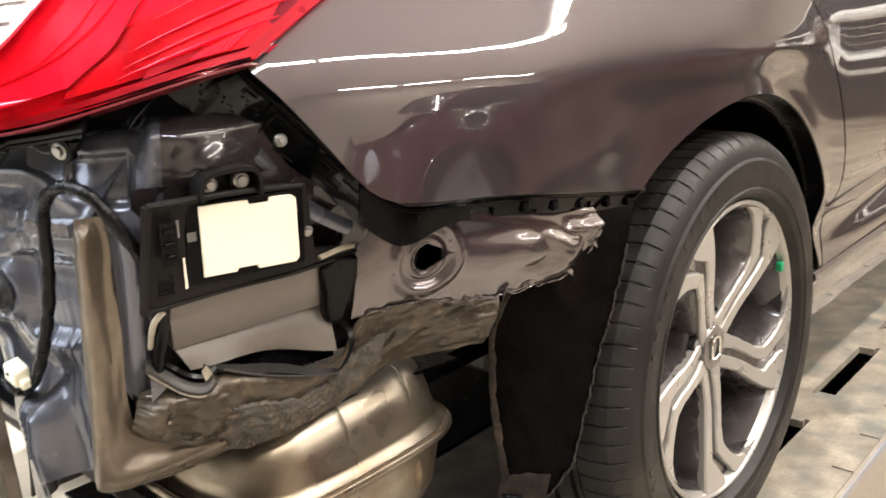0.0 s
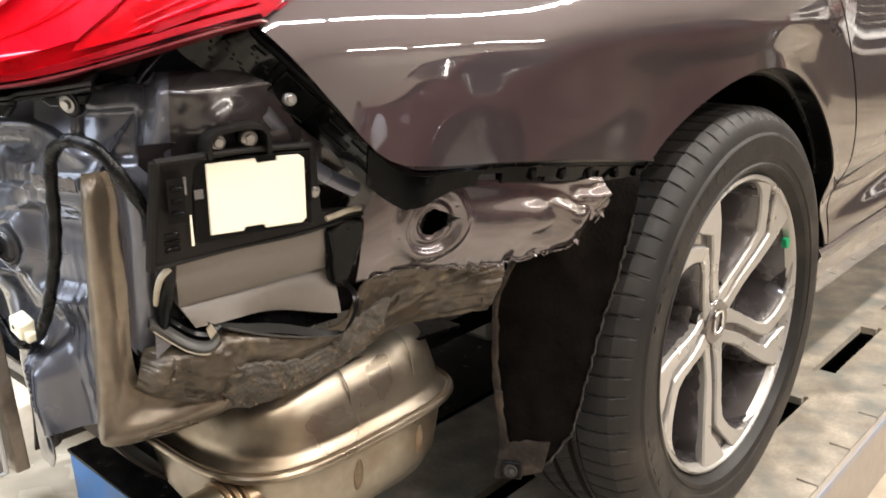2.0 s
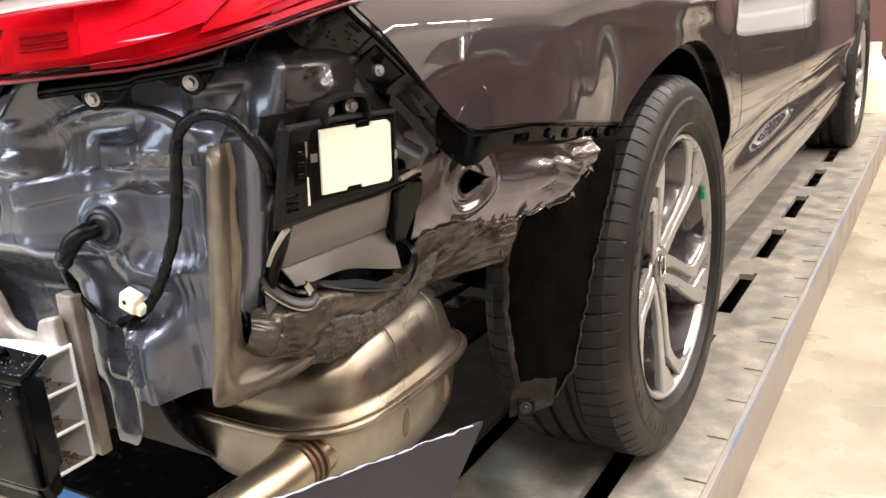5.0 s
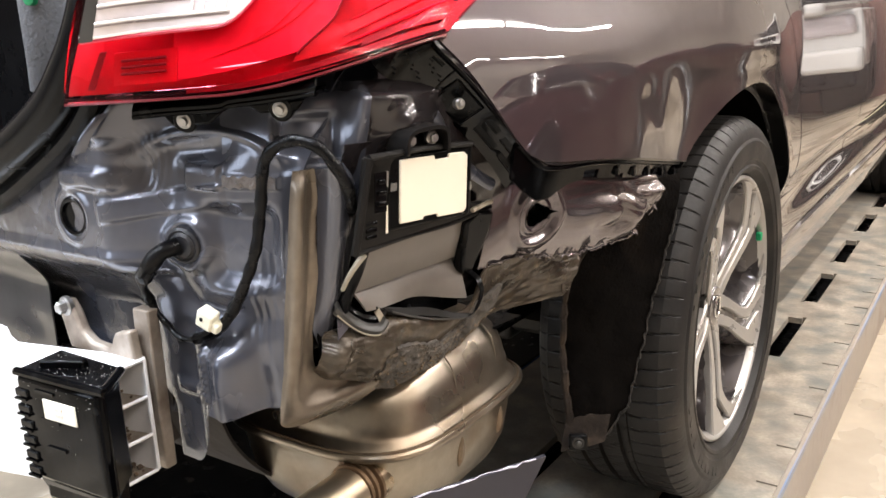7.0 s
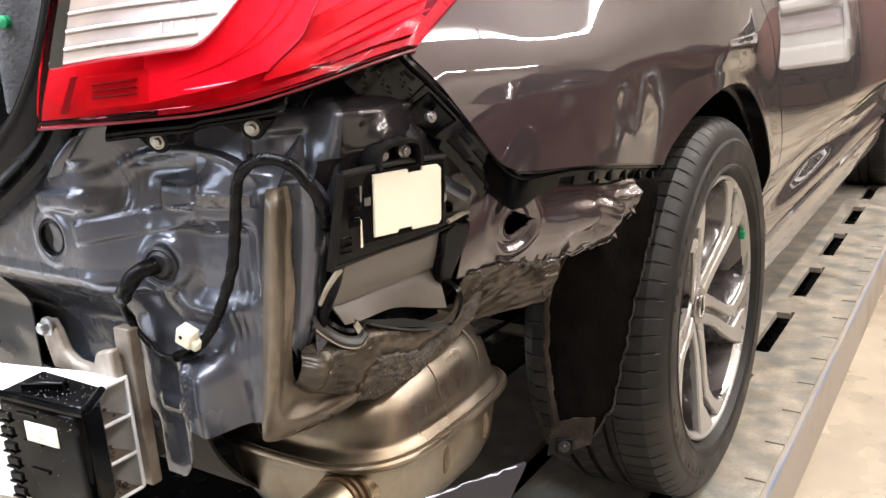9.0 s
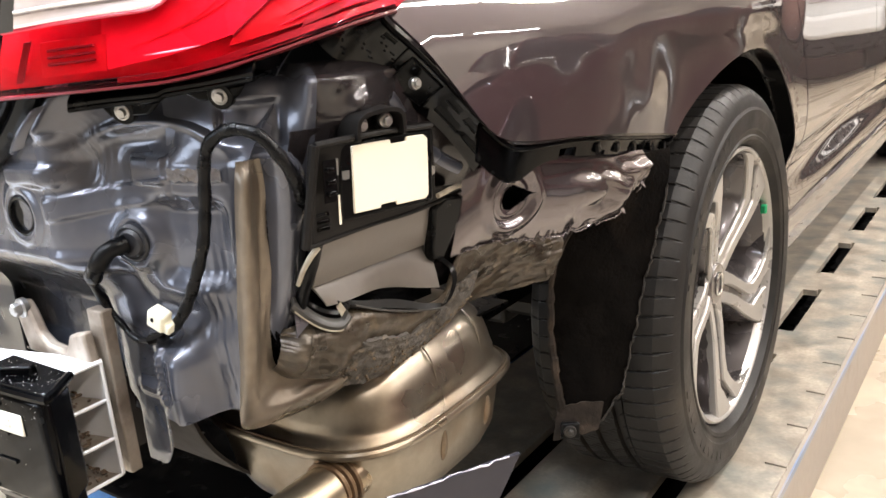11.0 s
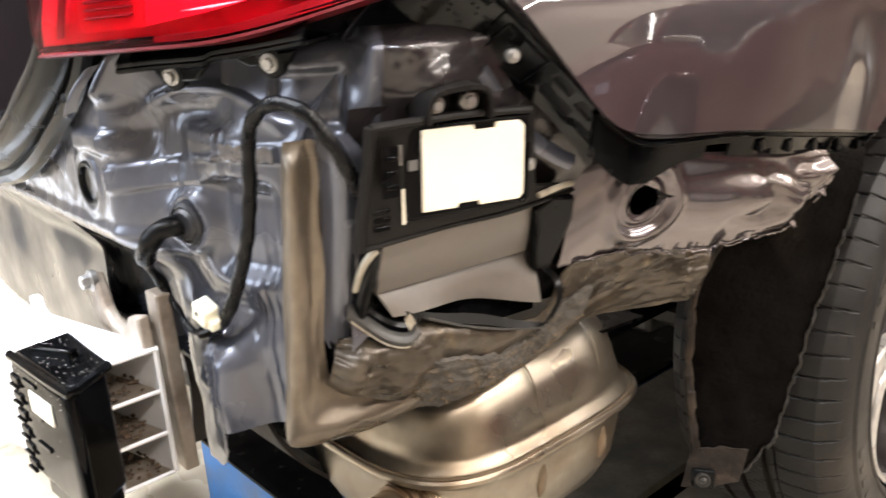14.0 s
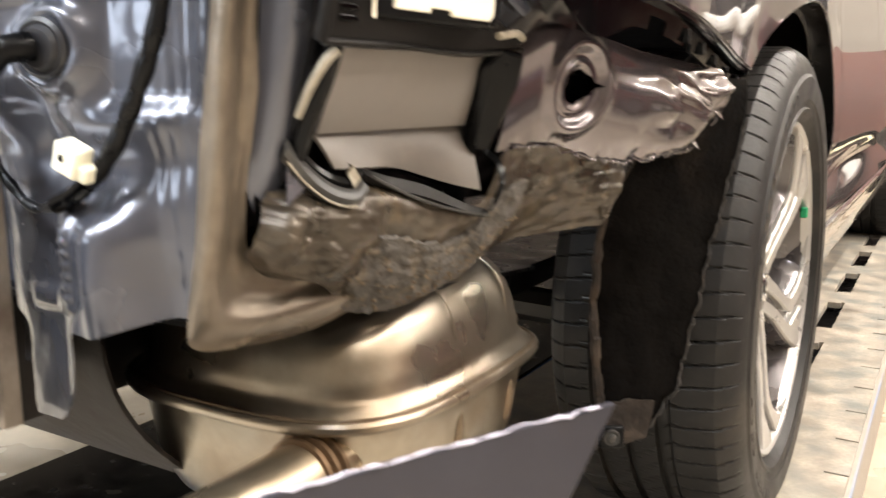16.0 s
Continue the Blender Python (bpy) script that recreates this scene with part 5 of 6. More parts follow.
part("curled_seal", grid(lambda u, v: tuple(Vector(at_share(CURL, u)) + Vector((0.004 * math.sin(3.14 * v), -0.003 * math.sin(3.14 * v), 0.010 * (v - 0.5) * (1 - 0.4 * u)))), 40, 6), SEALGREY, vent, "curled grey rubber seal end", thick=0.003)
part("curl_bead", sweep([Vector(p) + Vector((-0.006, 0.005, 0.008)) for p in CURL], 0.0050, 8), SEALRUB, vent)
part("curl_foam", sweep([Vector(p) + Vector((0.004, -0.004, -0.0045)) for p in CURL[2:26]], 0.0010, 6), FOAM, vent, "pale edge of the torn seal")
part("seal_scrap", prism([(-0.158, -0.819, 0.546), (-0.154, -0.806, 0.530), (-0.156, -0.822, 0.520)], (0.0015, -0.001, 0)), PALE, vent, "pale torn scrap", smooth=False)
part("foam_scrap", prism([(-0.140, -0.776, 0.524), (-0.139, -0.769, 0.528), (-0.144, -0.773, 0.541), (-0.146, -0.777, 0.536)], (0.003, -0.002, 0)), FOAM, vent, smooth=False)
part("vent_clip", grid(lambda u, v: tuple(Vector(at_share(CLIP, u)) + Vector((0.002 * v, 0.005 * (v - 0.5), 0.002 * (v - 0.5)))), 24, 3), SEALRUB, vent, "bent black strap", thick=0.0015)

# ---- wheel arch liner ----
LA = cr([(-0.010, -0.268, 0.600), (-0.006, -0.285, 0.555), (-0.022, -0.292, 0.480), (-0.028, -0.310, 0.43), (-0.034, -0.326, 0.38), (-0.044, -0.342, 0.305), (-0.052, -0.352, 0.272), (-0.066, -0.364, 0.246), (-0.082, -0.374, 0.230)], 60)
LB = cr([(-0.060, -0.360, 0.600), (-0.075, -0.400, 0.540), (-0.100, -0.420, 0.480), (-0.113, -0.414, 0.42), (-0.116, -0.410, 0.36), (-0.112, -0.406, 0.30), (-0.108, -0.404, 0.262), (-0.106, -0.400, 0.228)], 60)


def liner(u, v):
    a, b = Vector(at_share(LA, u)), Vector(at_share(LB, u))
    rag_ = 0.007 * fbm(u * 14, 0, 0, 1.0, 3.0) * step(0.15 - v, 0, 0.15) * step(u, 0.25, 0.4)
    return tuple(a.lerp(b, v) + Vector((0.006, -0.02, 0)) * math.sin(3.14 * v) * 0.7 + Vector((rag_, -rag_, 0)) + Vector((0.003, -0.003, 0)) * fbm(u * 5, v * 2, 0, 2.0))


lin = part("arch_liner", grid(liner, 59, 20), FELT, car, "torn black felt wheel arch liner", thick=0.003, sharp=70)
part("liner_foot", grid(lambda u, v: (-0.116 + 0.052 * u + 0.004 * v, -0.412 + 0.034 * u - 0.010 * (1 - v) - 0.006 * math.sin(3.14 * u), 0.222 + 0.014 * u * (1 - v) + (0.046 + 0.008 * math.sin(2.5 * u)) * v + 0.002 * fbm(u * 6, v * 4, 0, 1.0, 2.0)), 14, 10), DUSTY, lin, "dusty liner foot", thick=0.004)
part("foot_plate", box((-0.093, -0.4145, 0.240), (0.026, 0.008, 0.024), pose(0, 0, 0, 0, 0, 30)), BLACK, lin, bevel=0.003)
part("screw_washer", lathe([(-0.002, 0.0085), (0.0015, 0.0085), (0.002, 0.0075), (0.001, 0.0055), (0.001, 0.0)], (-0.0905, -0.4195, 0.241), (0.5, -0.85, 0), 20), DARKMET, lin)
part("liner_screw", hex_bolt((-0.0895, -0.4205, 0.241), (0.5, -0.85, 0), 0.0045, 0.003), DARKMET, lin, sharp=25)
part("liner_fringe", sweep([Vector(liner(round(u * 59) / 59, 0.0)) + Vector((0.002 + 0.003 * fbm(u * 60, 0, 0, 1.0, 2.0), -0.003, 0.002 * fbm(u * 70, 1, 0, 1.0, 5.0))) for u in np.linspace(0.12, 0.98, 110)], lambda t: 0.0008 + 0.0010 * abs(math.sin(t * 57)), 5), FRINGE, lin, "frayed pale liner edge")
part("liner_edge", sweep([Vector(liner(round(u * 59) / 59, 1.0)) + Vector((0.002 * fbm(u * 30, 0, 0, 1.0), -0.003, 0)) for u in np.linspace(0.12, 1, 70)], lambda t: 0.003 + 0.003 * t + 0.0012 * math.sin(t * 47) * math.sin(t * 19), 7), DUSTY, lin, "dusty frayed liner edge")

# ---- exhaust ----


def muffler_ring(inset, n=96, cx=-0.303, cy=-0.594, hx=0.150, hy=0.155):
    """Outline of the shell: rounded at the front, squarer and longer at the back."""
    out = []
    for k in range(n):
        a = 2 * math.pi * k / n
        c, w = math.cos(a), math.sin(a)
        pw = 3.1 if w < 0 else 4.4
        r = (abs(c) ** pw + abs(w) ** pw) ** (-1 / pw)
        x, y = ((hx if c > 0 else 0.170) - inset) * r * c, ((hy if w < 0 else 0.182) - inset) * r * w
        out.append((cx + x, cy + y, a))
    return out


def muffler_side(y, inset):
    """The shell's outer x at y."""
    b = (0.155 if y < -0.594 else 0.182) - inset
    pw = 3.1 if y < -0.594 else 4.4
    return -0.303 + (0.150 - inset) * max(0.0, 1 - (abs(y + 0.594) / b) ** pw) ** (1 / pw)


def muffler_mesh(levels, cap=True):
    bm, rings = bmesh.new(), []
    for z, ins in levels:
        rings.append([bm.verts.new((x, y, z + 0.24 * max(0.0, z - 0.345) * (y + 0.70) / 0.3)) for x, y, a in muffler_ring(ins)])
    for r0, r1 in zip(rings, rings[1:]):
        for k in range(96):
            bm.faces.new((r0[k], r0[(k + 1) % 96], r1[(k + 1) % 96], r1[k]))
    if cap:
        bm.faces.new(rings[-1])
    return bm


muf = part("muffler", muffler_mesh([(0.341, 0.002), (0.346, 0.004), (0.350, 0.0095), (0.356, 0.0125), (0.362, 0.0125), (0.369, 0.0150), (0.380, 0.0175), (0.392, 0.0215), (0.403, 0.028), (0.412, 0.037), (0.420, 0.049), (0.427, 0.064), (0.433, 0.082), (0.438, 0.105), (0.440, 0.125)]), STEEL, car, "stained stainless steel muffler", sharp=60)
part("muffler_lower_shell", muffler_mesh([(0.337, 0.003), (0.328, 0.008), (0.30, 0.012), (0.262, 0.018), (0.238, 0.030), (0.222, 0.050), (0.214, 0.08)]), STEEL, muf, sharp=60)
part("muffler_seam", muffler_mesh([(0.333, 0.004), (0.333, -0.004), (0.336, -0.006), (0.340, -0.006), (0.343, -0.004), (0.343, 0.004)], cap=False), STEEL, muf, "rolled seam")
for yy in (-0.50, -0.60):
    part("emboss", sweep(cr([(muffler_side(yy, i_) + 0.0008, yy, z_ + 0.24 * (z_ - 0.345) * (yy + 0.70) / 0.3) for z_, i_ in ((0.374, 0.016), (0.390, 0.019), (0.402, 0.024), (0.411, 0.032), (0.418, 0.043), (0.424, 0.058))], 30), lambda t: 0.0012 * math.sin(3.14 * t) + 0.0002, 10), STEEL, muf)
for yy in (-0.50, -0.60):
    part("stamped_rib", sweep(cr([(muffler_side(yy, i_) - 0.003, yy, z_) for z_, i_ in ((0.318, 0.010), (0.295, 0.0125), (0.27, 0.016))], 12), lambda t: 0.007 * math.sin(3.14 * t) ** 0.5 + 0.0005, 10), RUSTY, muf, "rust-stained stamped rib")
part("seam_rust", sweep([(x_, y_, 0.3435) for x_, y_, a_ in muffler_ring(-0.001)[-34:]] + [(x_, y_, 0.3435) for x_, y_, a_ in muffler_ring(-0.001)[:22]], lambda t: 0.0012 + 0.0010 * abs(math.sin(37 * t) * math.sin(91 * t)), 6), RUSTY, muf, "rust along the rolled seam")
part("tail_pipe", sweep(cr([(-0.219, -0.690, 0.302), (-0.222, -0.78, 0.297), (-0.232, -0.86, 0.292), (-0.244, -0.94, 0.287)], 30), 0.029, 28, cap=False), PIPE, muf, "heat-tinted tail pipe", thick=0.002)
WELD = mat("burnt_weld", (0.16, 0.10, 0.055), 0.45, 0.7, 0.4, 60)
for y_, r_ in ((-0.728, 0.0340), (-0.737, 0.0328), (-0.745, 0.0312)):
    part("weld_ring", lathe([(-0.004, r_ - 0.005), (-0.002, r_), (0.002, r_), (0.004, r_ - 0.005)], (-0.2205, y_, 0.300), (0.02, -1, -0.05), 32), WELD, muf)
# dark floor pan parts beneath the car
part("floor_pan", grid(lambda u, v: (-0.19 - 0.9 * u, -0.845 + 0.45 * v, 0.445 - 0.04 * v), 10, 10), BLACK, car, thick=0.004)
part("well_pan", grid(lambda u, v: (-0.37 - 0.6 * u, -0.80 + 0.10 * v * v, 0.40 - 0.16 * v), 10, 10), mat("brown_underseal", (0.022, 0.017, 0.014), 0.85, 0, 0.3, 15, 0.4, 60), car, "brown undersealed floor pan", thick=0.004)
# sheet added to keep the void above the muffler dark
part("void_sheet", grid(lambda u, v: (-0.490 + 0.02 * math.sin(3.14 * v), -0.83 + 0.62 * u, 0.31 + 0.16 * v), 8, 6), bpy.data.materials["brown_underseal"], car, "dark brown sheet added across the void above the muffler", thick=0.004)
part("suspension_arm", sweep(cr([(-0.16, -0.05, 0.26), (-0.35, -0.12, 0.29), (-0.55, -0.15, 0.30)], 12), 0.025, 8), DARKMET, car, "dark suspension arm")
part("sub_frame", box((-0.6, -0.1, 0.30), (0.5, 0.10, 0.10)), DARKMET, car, bevel=0.01)

# ---- bumper beam and parking sensor box ----
beam_back = curve1([(-1.42, -0.99), (-1.1, -1.02), (-0.85, -1.015), (-0.70, -0.985), (-0.533, -0.950), (-0.43, -0.926), (-0.345, -0.905)])


def beam_strip(y_in, y_out, z0, z1):
    return grid(lambda u, v: (-0.345 - 1.07 * u, beam_back(-0.345 - 1.07 * u) - (y_in + (y_out - y_in) * v), z0 + (z1 - z0) * v), 40, 2)


beam = part("bumper_beam", beam_strip(0, 0.052, 0.496, 0.496), ALU, car, "bare aluminium bumper beam", thick=0.004)
part("beam_web", beam_strip(0.001, 0.001, 0.369, 0.4955), ALU, beam, thick=0.004)
part("beam_face", beam_strip(0.051, 0.051, 0.369, 0.4955), ALU, beam, thick=0.004)
for z in (0.371, 0.412, 0.454):
    part("beam_rib", beam_strip(0.002, 0.050, z, z), ALUDIRT, beam, "dirty aluminium rib", thick=0.003)
    part("rib_edge", sweep([(-0.344, -0.907, z), (-0.344, -0.955, z)], 0.002, 6), ALU, beam)
part("rib_edge", sweep([(-0.344, -0.906, 0.372), (-0.344, -0.906, 0.494)], 0.0025, 6), ALU, beam)
part("rib_edge", sweep([(-0.344, -0.906, 0.494), (-0.344, -0.956, 0.494)], 0.0022, 6), ALU, beam)
part("end_plate", prism([(-0.336, -0.900, 0.545), (-0.360, -0.900, 0.545), (-0.372, -0.896, 0.365), (-0.344, -0.896, 0.365)], (0.0, 0.014, 0)), ALUDIRT, beam, "dirty end plate", bevel=0.002)
part("beam_ear", prism([(-0.455, -0.915, 0.490), (-0.466, -0.915, 0.530), (-0.461, -0.915, 0.542), (-0.448, -0.915, 0.545), (-0.439, -0.915, 0.533), (-0.430, -0.915, 0.512), (-0.415, -0.915, 0.503), (-0.385, -0.915, 0.501), (-0.374, -0.915, 0.520), (-0.350, -0.915, 0.526), (-0.345, -0.915, 0.490)], (0, 0.012, 0)), ALUDIRT, beam, "cast aluminium ear", bevel=0.003)
part("ear_stud", hex_bolt((-0.452, -0.915, 0.537), (0, -1, 0), 0.0105, 0.010), BOLT, beam, sharp=25)
part("beam_hook", prism([(-0.535, -0.952, 0.494), (-0.537, -0.952, 0.512), (-0.523, -0.952, 0.511), (-0.518, -0.952, 0.502), (-0.500, -0.952, 0.494)], (0, 0.010, 0)), ALU, beam, bevel=0.002)
grit = bmesh.new()
for k in range(150):
    zz = (0.371, 0.412, 0.454)[k % 3]
    r_ = random.uniform(0.0008, 0.0024)
    box((-0.350 - 0.05 * random.random(), -0.915 - 0.036 * random.random(), zz + 0.0025 + r_ * 0.4), (r_ * 1.6, r_ * 1.4, r_), pose(0, 0, 0, random.uniform(0, 60), 0, random.uniform(0, 90)), grit)
tagged(part("cell_dirt", grit, mat("brown_grit", (0.10, 0.065, 0.04), 0.95, 0, 0.4, 80), beam, smooth=False), "loose brown dirt in the end cells", kind="stuff")
BOXP = [(-0.392, -1.012), (-0.284, -1.004), (-0.276, -0.998), (-0.303, -0.962), (-0.40, -0.962)]
mod = part("sensor_box", prism([(x, y, 0.402) for x, y in BOXP], (0, 0, 0.106)), GLOSSBLACK, car, "black plastic bracket box with a blank white label", bevel=0.005)
part("box_lip", prism([(x * 0.985 - 0.005, y + 0.004, 0.506) for x, y in BOXP], (0, 0, 0.008)), GLOSSBLACK, mod, bevel=0.003)
part("box_foot", prism([(-0.385, -1.005, 0.375), (-0.290, -0.998, 0.375), (-0.305, -0.965, 0.375), (-0.39, -0.965, 0.375)], (0, 0, 0.03)), GLOSSBLACK, mod, bevel=0.006)
part("box_tab", box((-0.352, -0.985, 0.517), (0.045, 0.010, 0.010), pose(0, 0, 0, 0, 0, 25)), GLOSSBLACK, mod, bevel=0.002)
part("box_label", box((-0.331, -1.0085, 0.482), (0.045, 0.002, 0.020), pose(0, 0, 0, 0, 0, 4)), LABEL, mod, "blank white label", bevel=0.001)
for k in range(6):
    part("box_slot", box((-0.3835, -1.0105, 0.492 - 0.016 * k), (0.018, 0.006, 0.008), pose(0, 0, 0, 0, 0, 4)), SEALRUB, mod, bevel=0.0015)
    part("slot_lip", box((-0.3835, -1.0135, 0.4865 - 0.016 * k), (0.017, 0.003, 0.002), pose(0, 0, 0, 0, 0, 4)), GLOSSBLACK, mod, smooth=False)
for k in range(3):
    part("box_groove", box((-0.350 + 0.003 * k, -1.0095, 0.498 - 0.028 * k), (0.026, 0.002, 0.003), pose(0, 0, 0, 0, 0, 4)), SEALRUB, mod, smooth=False)
part("box_rim", sweep(cr([(x * 0.99 - 0.003, y + 0.002, 0.5115) for x, y in BOXP[:4]], 30), 0.0042, 8), GLOSSBLACK, mod)
part("box_chin", prism([(-0.388, -1.0085, 0.402), (-0.288, -1.001, 0.402), (-0.296, -0.990, 0.372), (-0.382, -0.997, 0.372)], (0.002, 0.012, 0.0)), GLOSSBLACK, mod, bevel=0.003)
for k in range(2):
    part("label_print", box((-0.331, -1.0098, 0.485 - 0.006 * k), (0.010, 0.0006, 0.003), pose(0, 0, 0, 0, 0, 4)), mat("faint_print", (0.62, 0.52, 0.47), 0.6) if k == 0 else bpy.data.materials["faint_print"], mod, smooth=False)
dust = bmesh.new()
for k in range(110):
    r_ = random.uniform(0.0002, 0.0006)
    if k % 3:
        p = (-0.385 + 0.10 * random.random(), -1.000 + 0.034 * random.random(), 0.5145)
    else:
        t_ = random.random()
        p = (-0.39 + 0.105 * t_, -1.0125 + 0.008 * t_, 0.505 - 0.07 * random.random() ** 2)
    box(p, (r_ * 1.5, r_, r_), pose(0, 0, 0, 0, 0, random.uniform(0, 90)), dust)
tagged(part("box_dust", dust, mat("pale_dust", (0.30, 0.29, 0.28), 0.9), mod, smooth=False), "pale dust specks on the black box", kind="stuff")

# ---- loose panel, rack cross beam, far things ----
T0, E1, E2 = Vector((0.018, -0.728, 0.398)), Vector((-0.542, -0.838, -0.06)), Vector((-0.244, -0.504, -0.828))
loose = thing("loose_panel", "grey painted panel fragment with a chipped edge, standing on the floor", "car panel", T0 + E2 * 0.673)
part("sheet", prism([T0, T0 + E1 * 0.46, T0 + E1 * 0.46 + E2 * 0.64, T0 + E2 * 0.673], Vector((-0.004, 0.003, 0))), FRAGMENT, loose, smooth=False)
part("chipped_edge", sweep([T0 + E1 * (0.012 + 0.44 * k / 60) + Vector((0.001 * random.uniform(-1, 1), 0, 0.003 * random.random())) for k in range(61)], lambda t: 0.0003 + 0.0010 * random.random(), 6), CHIPS, loose, "chipped white paint edge")

beamx = thing("rack_cross_beam", "blue painted rack cross beam, its dark top run on as shade under the car", "rack beam", (-0.8, -0.35, FLOORZ))
part("beam_body", box((-0.80, 0.45, FLOORZ / 2 - 0.004), (0.47, 2.10, -FLOORZ - 0.008)), BLUE, beamx, smooth=False)
# dark top, stretched forward to stand for the shade below the car
part("beam_top_shade", box((-0.80, 0.45, -0.002), (0.476, 2.106, 0.006)), SEALRUB, beamx, smooth=False)

jug = thing("jug", "white plastic jug with yellow liquid standing on the rack deck", "jug", (-0.02, 3.85, 0))
part("jug_body", lathe([(0.0, 0.0), (0.0, 0.085), (0.16, 0.09), (0.24, 0.075), (0.30, 0.035), (0.33, 0.028), (0.33, 0.0)], (-0.02, 3.85, 0.001), (0, 0, 1), 20), mat("jug_plastic", (0.85, 0.80, 0.55), 0.4), jug)
part("jug_cap", lathe([(0.33, 0.032), (0.37, 0.032), (0.37, 0.0)], (-0.02, 3.85, 0.001), (0, 0, 1), 16), LABEL, jug)
bucket = thing("black_bucket", "black plastic bucket on the rack deck", "bucket", (0.06, 4.2, 0))
part("bucket_body", lathe([(0.0, 0.0), (0.0, 0.09), (0.25, 0.11), (0.25, 0.10), (0.02, 0.08)], (0.06, 4.2, 0.001), (0, 0, 1), 24), BLACK, bucket)

# ---- white pickup parked ahead, seen in the doors' gloss ----
truck = thing("pickup_truck", "white pickup truck with a dark grille parked on the workshop floor", "truck", (1.9, 7.2, FLOORZ))


def tbox(name, c, s, m_, parent=None, bev=0.03, label=""):
    return part(name, box((1.9 + c[0], 7.2 + c[1], FLOORZ + c[2]), s), m_, parent or truck, label, bevel=bev)


tbox("truck_body", (0, 1.6, 0.85), (1.95, 2.9, 0.62), WHITEPAINT)
tbox("hood", (0, 0.55, 1.2), (1.8, 1.2, 0.14), WHITEPAINT, bev=0.05)
tbox("cab", (0, 2.1, 1.55), (1.7, 1.7, 0.7), WHITEPAINT, bev=0.12)
tbox("windshield", (0, 1.235, 1.56), (1.62, 0.05, 0.58), DARKGLASS)
tbox("grille", (0, 0.13, 0.95), (1.05, 0.06, 0.34), BLACK, bev=0.02)
for k in range(3):
    tbox("grille_bar", (0, 0.09, 0.85 + 0.1 * k), (1.02, 0.03, 0.016), CHROME, bev=0.005)
for s in (-1, 1):
    tbox("headlight", (0.74 * s, 0.14, 1.0), (0.36, 0.08, 0.22), CLEARLENS, bev=0.03, label="clear headlight")
    for yy in (0.75, 3.0):
        part("truck_wheel", lathe([(-0.12, 0.15), (-0.12, 0.36), (-0.10, 0.39), (0.10, 0.39), (0.12, 0.36), (0.12, 0.15)], (1.9 + 0.86 * s, 7.2 + yy, FLOORZ + 0.39), (1, 0, 0), 32), RUBBER, truck)
tbox("front_bumper", (0, 0.08, 0.62), (1.95, 0.16, 0.24), WHITEPAINT, bev=0.05)
tbox("bumper_intake", (0, -0.005, 0.62), (0.75, 0.03, 0.10), BLACK, bev=0.01)
tbox("lower_valance", (0, 0.14, 0.42), (1.8, 0.1, 0.2), BLACK, bev=0.03)

# ---- dark red car parked beside, seen in the quarter panel's gloss ----
RX, RY = 1.27, 1.60
red = thing("red_car", "dark red sedan parked on the workshop floor", "car", (RX + 0.85, RY, FLOORZ))
REDPAINT = mat("dark_red_paint", (0.075, 0.009, 0.012), 0.3, 0.2, 0.05, 20, coat=1.0)
red_bulge = curve1([(0.18, 0.06), (0.30, 0.03), (0.45, 0.012), (0.60, 0.002), (0.68, 0.0), (0.705, 0.006), (0.76, 0.012), (0.82, 0.022), (0.86, 0.05)])


def red_side(s, u, v):
    """One flank of the body: sill to belt, rounded towards both ends."""
    y, h = -2.2 + 4.4 * u, 0.20 + 0.66 * v
    h -= 0.10 * v * step(abs(y), 1.4, 2.2)
    end = 0.30 * step(abs(y), 1.55, 2.25) ** 2
    return (RX + 0.85 + s * (0.85 - red_bulge(h) - end), RY + y, FLOORZ + h)


def in_arch(x, y, z):
    return any(math.hypot(y - RY - c, z - FLOORZ - 0.33) < 0.385 for c in (-1.32, 1.36))


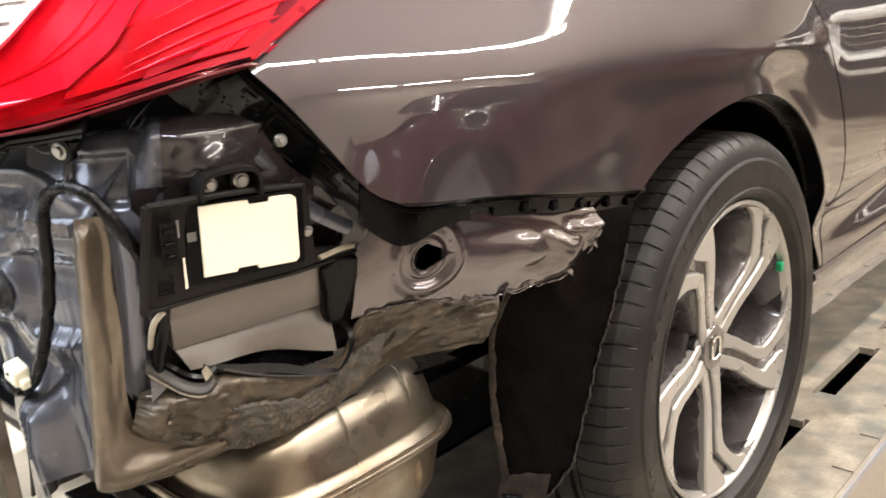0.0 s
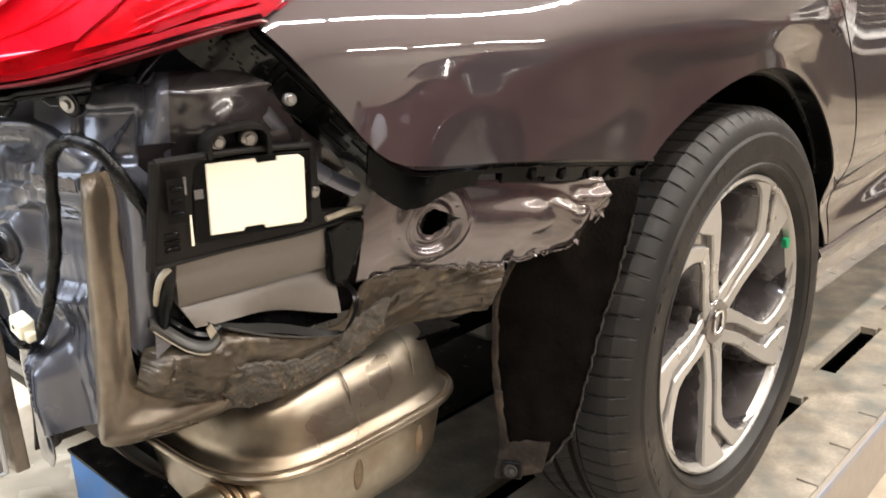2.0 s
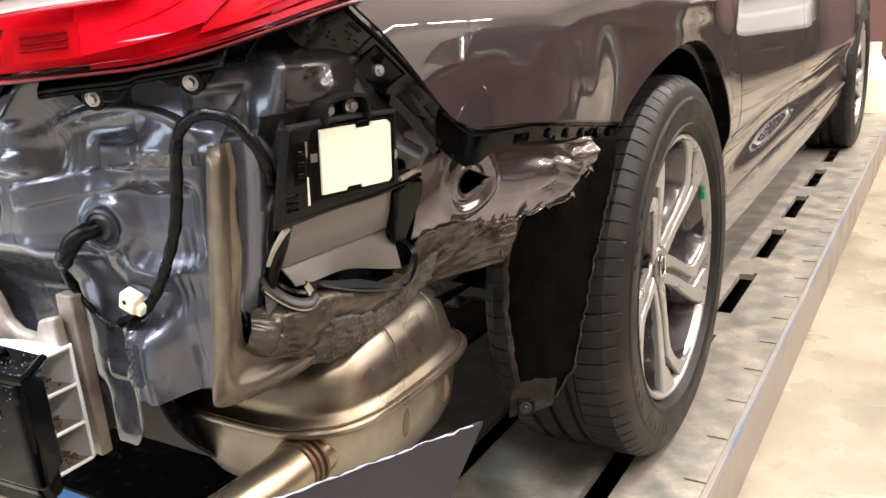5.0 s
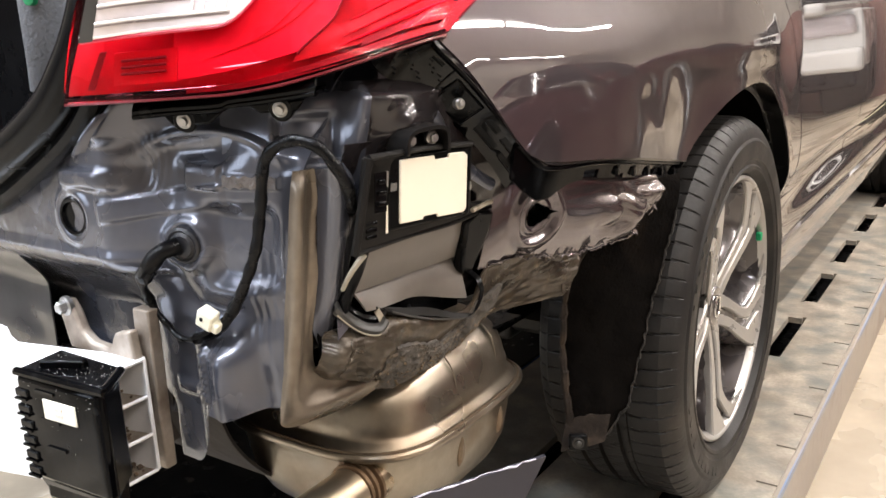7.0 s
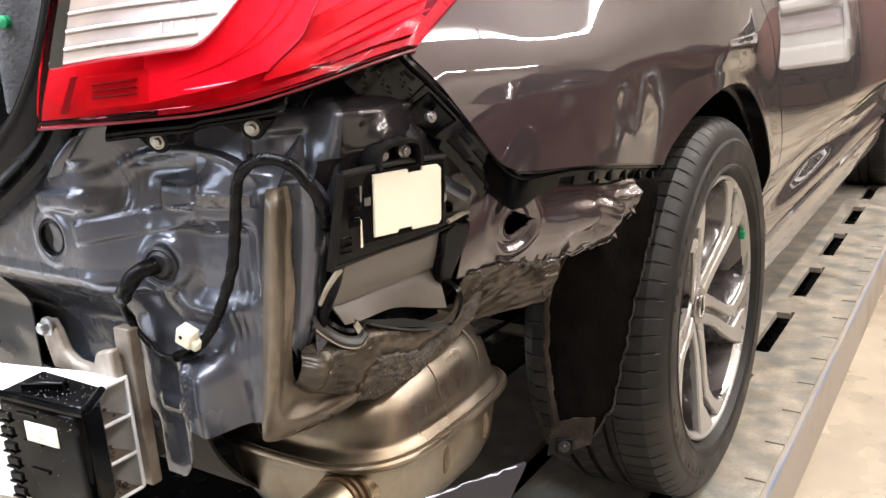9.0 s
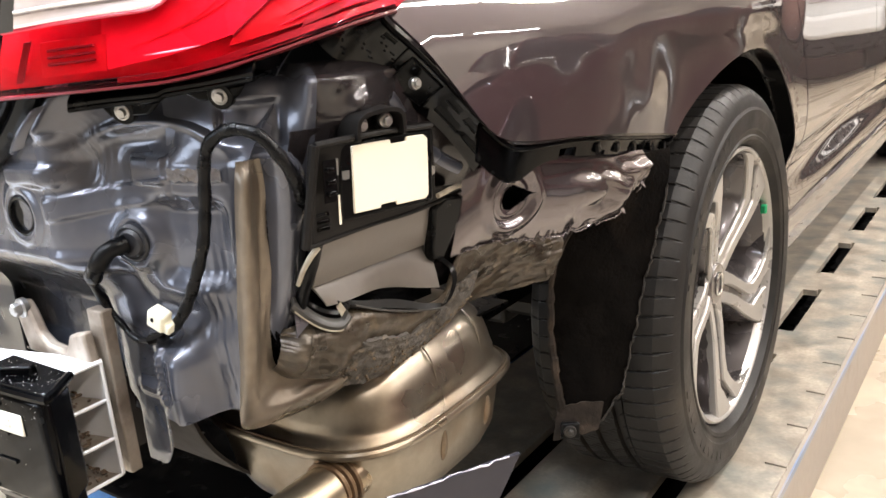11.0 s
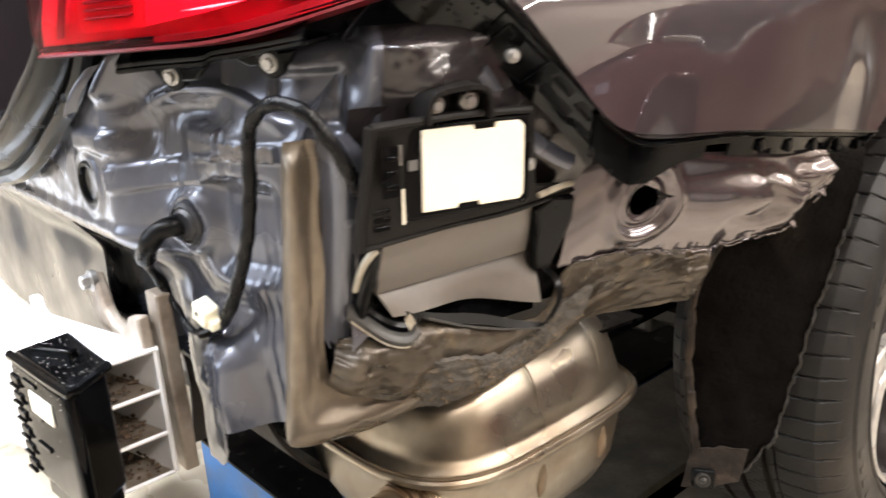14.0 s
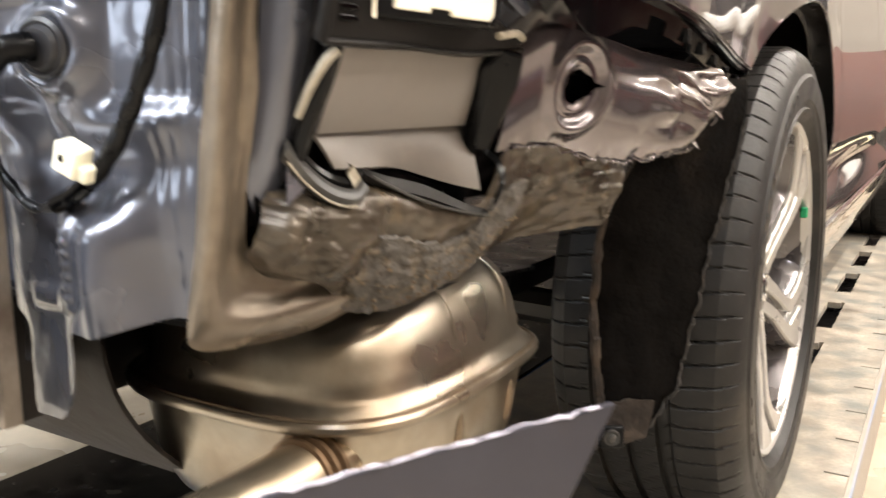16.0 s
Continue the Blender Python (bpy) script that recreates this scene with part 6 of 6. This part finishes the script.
for s in (-1, 1):
    part("body_side", grid(lambda u, v: red_side(s, u, v), 150, 40, skip=in_arch), REDPAINT, red, "dark red body side", thick=0.003, sharp=60)
    for c in (-1.32, 1.36):
        part("arch_lip", sweep([(RX + 0.85 + s * 0.85, RY + c + 0.385 * math.cos(a), FLOORZ + 0.33 + 0.385 * math.sin(a)) for a in np.linspace(-0.3, 3.44, 40)], 0.014, 8), REDPAINT, red)
        wheel = part("tyre", lathe([(-0.1, 0.20), (-0.1, 0.30), (-0.08, 0.325), (0.08, 0.325), (0.1, 0.30), (0.1, 0.20)], (RX + 0.85 + s * 0.72, RY + c, FLOORZ + 0.325), (1, 0, 0), 40), RUBBER, red)
        part("rim", lathe([(0.06, 0.0), (0.065, 0.05), (0.04, 0.08), (0.05, 0.18), (0.085, 0.205), (0.06, 0.215)], (RX + 0.85 + s * 0.72, RY + c, FLOORZ + 0.325), (s, 0, 0), 40), MACHINED, wheel)
        part("wheel_house", lathe([(-0.30, 0.0), (-0.30, 0.37), (0.0, 0.385)], (RX + 0.85 + s * 0.83, RY + c, FLOORZ + 0.33), (s, 0, 0), 32), BLACK, red)
    for y0, y1, b0, b1 in ((-1.35, -0.42, 0.30, 0.0), (-0.34, 0.62, 0.0, 0.42)):
        win = part("side_window", grid(lambda u, v: (RX + 0.85 + s * (0.80 - 0.20 * v), RY + (y0 + b0 * v) * (1 - u) + (y1 - b1 * v) * u, FLOORZ + 0.865 + 0.34 * v), 10, 6), DARKGLASS, red, "dark side window", thick=0.004)
        part("window_trim", sweep([(RX + 0.85 + s * 0.815, RY + y0 + (y1 - y0) * t_, FLOORZ + 0.862) for t_ in np.linspace(0, 1, 12)], 0.012, 8), CHROME, win)
    part("pillar", grid(lambda u, v: (RX + 0.85 + s * (0.80 - 0.20 * v), RY - 0.42 + 0.08 * u, FLOORZ + 0.865 + 0.34 * v), 2, 6), REDPAINT, red, thick=0.02)
    part("roof_rail", sweep(cr([(RX + 0.85 + s * 0.80, RY - 1.42, FLOORZ + 0.87), (RX + 0.85 + s * 0.66, RY - 1.02, FLOORZ + 1.19), (RX + 0.85 + s * 0.60, RY - 0.4, FLOORZ + 1.24), (RX + 0.85 + s * 0.62, RY + 0.2, FLOORZ + 1.19), (RX + 0.85 + s * 0.79, RY + 0.72, FLOORZ + 0.87)], 40), 0.03, 10), REDPAINT, red, "dark red roof rail")
    part("door_mirror", box((RX + 0.85 + s * 0.90, RY + 0.55, FLOORZ + 0.92), (0.18, 0.11, 0.13)), REDPAINT, red, bevel=0.03)
    part("car_sill", box((RX + 0.85 + s * 0.80, RY, FLOORZ + 0.20), (0.05, 1.85, 0.09)), BLACK, red, bevel=0.02)
    for y_ in (-0.75, 0.22):
        part("door_handle", sweep(cr([(RX + 0.85 + s * 0.848, RY + y_ - 0.10, FLOORZ + 0.735), (RX + 0.85 + s * 0.885, RY + y_, FLOORZ + 0.74), (RX + 0.85 + s * 0.848, RY + y_ + 0.10, FLOORZ + 0.735)], 12), 0.012, 6), CHROME, red)
    for y_ in (-2.08, 2.08):
        part("car_lamp", lathe([(-0.03, 0.0), (-0.03, 0.10), (0.02, 0.085), (0.04, 0.04), (0.045, 0.0)], (RX + 0.85 + s * 0.60, RY + y_, FLOORZ + 0.64), (0.6 * s, math.copysign(1, y_), 0.1), 20), CLEARLENS, red, "clear lamp glass")
part("roof", grid(lambda u, v: (RX + 0.85 + 0.62 * (2 * u - 1), RY - 1.02 + 1.22 * v, FLOORZ + 1.20 + 0.06 * math.sin(3.14 * u) * (0.5 + 0.5 * math.sin(3.14 * v))), 12, 12), REDPAINT, red, thick=0.004)
part("windshield", grid(lambda u, v: (RX + 0.85 + (0.79 - 0.17 * v) * (2 * u - 1), RY + 0.72 - 0.52 * v, FLOORZ + 0.87 + 0.33 * v), 8, 6), DARKGLASS, red, thick=0.004)
part("rear_window", grid(lambda u, v: (RX + 0.85 + (0.79 - 0.15 * v) * (2 * u - 1), RY - 1.42 + 0.40 * v, FLOORZ + 0.87 + 0.33 * v), 8, 6), DARKGLASS, red, thick=0.004)
for sy_, l_ in ((1, 1.50), (-1, 0.78)):
    part("bonnet" if sy_ > 0 else "boot_lid", grid(lambda u, v: (RX + 0.85 + (0.80 - 0.30 * step(v, 0.5, 1.0) ** 2) * (2 * u - 1), RY + (0.70 if sy_ > 0 else -1.42) + sy_ * l_ * v, FLOORZ + 0.86 + 0.03 * math.sin(3.14 * u) - 0.10 * step(v, 0.3, 1.0)), 16, 16), REDPAINT, red, thick=0.004)
    part("car_bumper", grid(lambda u, v: (RX + 0.85 + 0.58 * (2 * u - 1), RY + sy_ * (2.20 + 0.07 * math.sin(3.14 * u) - 0.03 * (2 * v - 1) ** 2), FLOORZ + 0.22 + 0.54 * v), 16, 8), REDPAINT, red, thick=0.004)
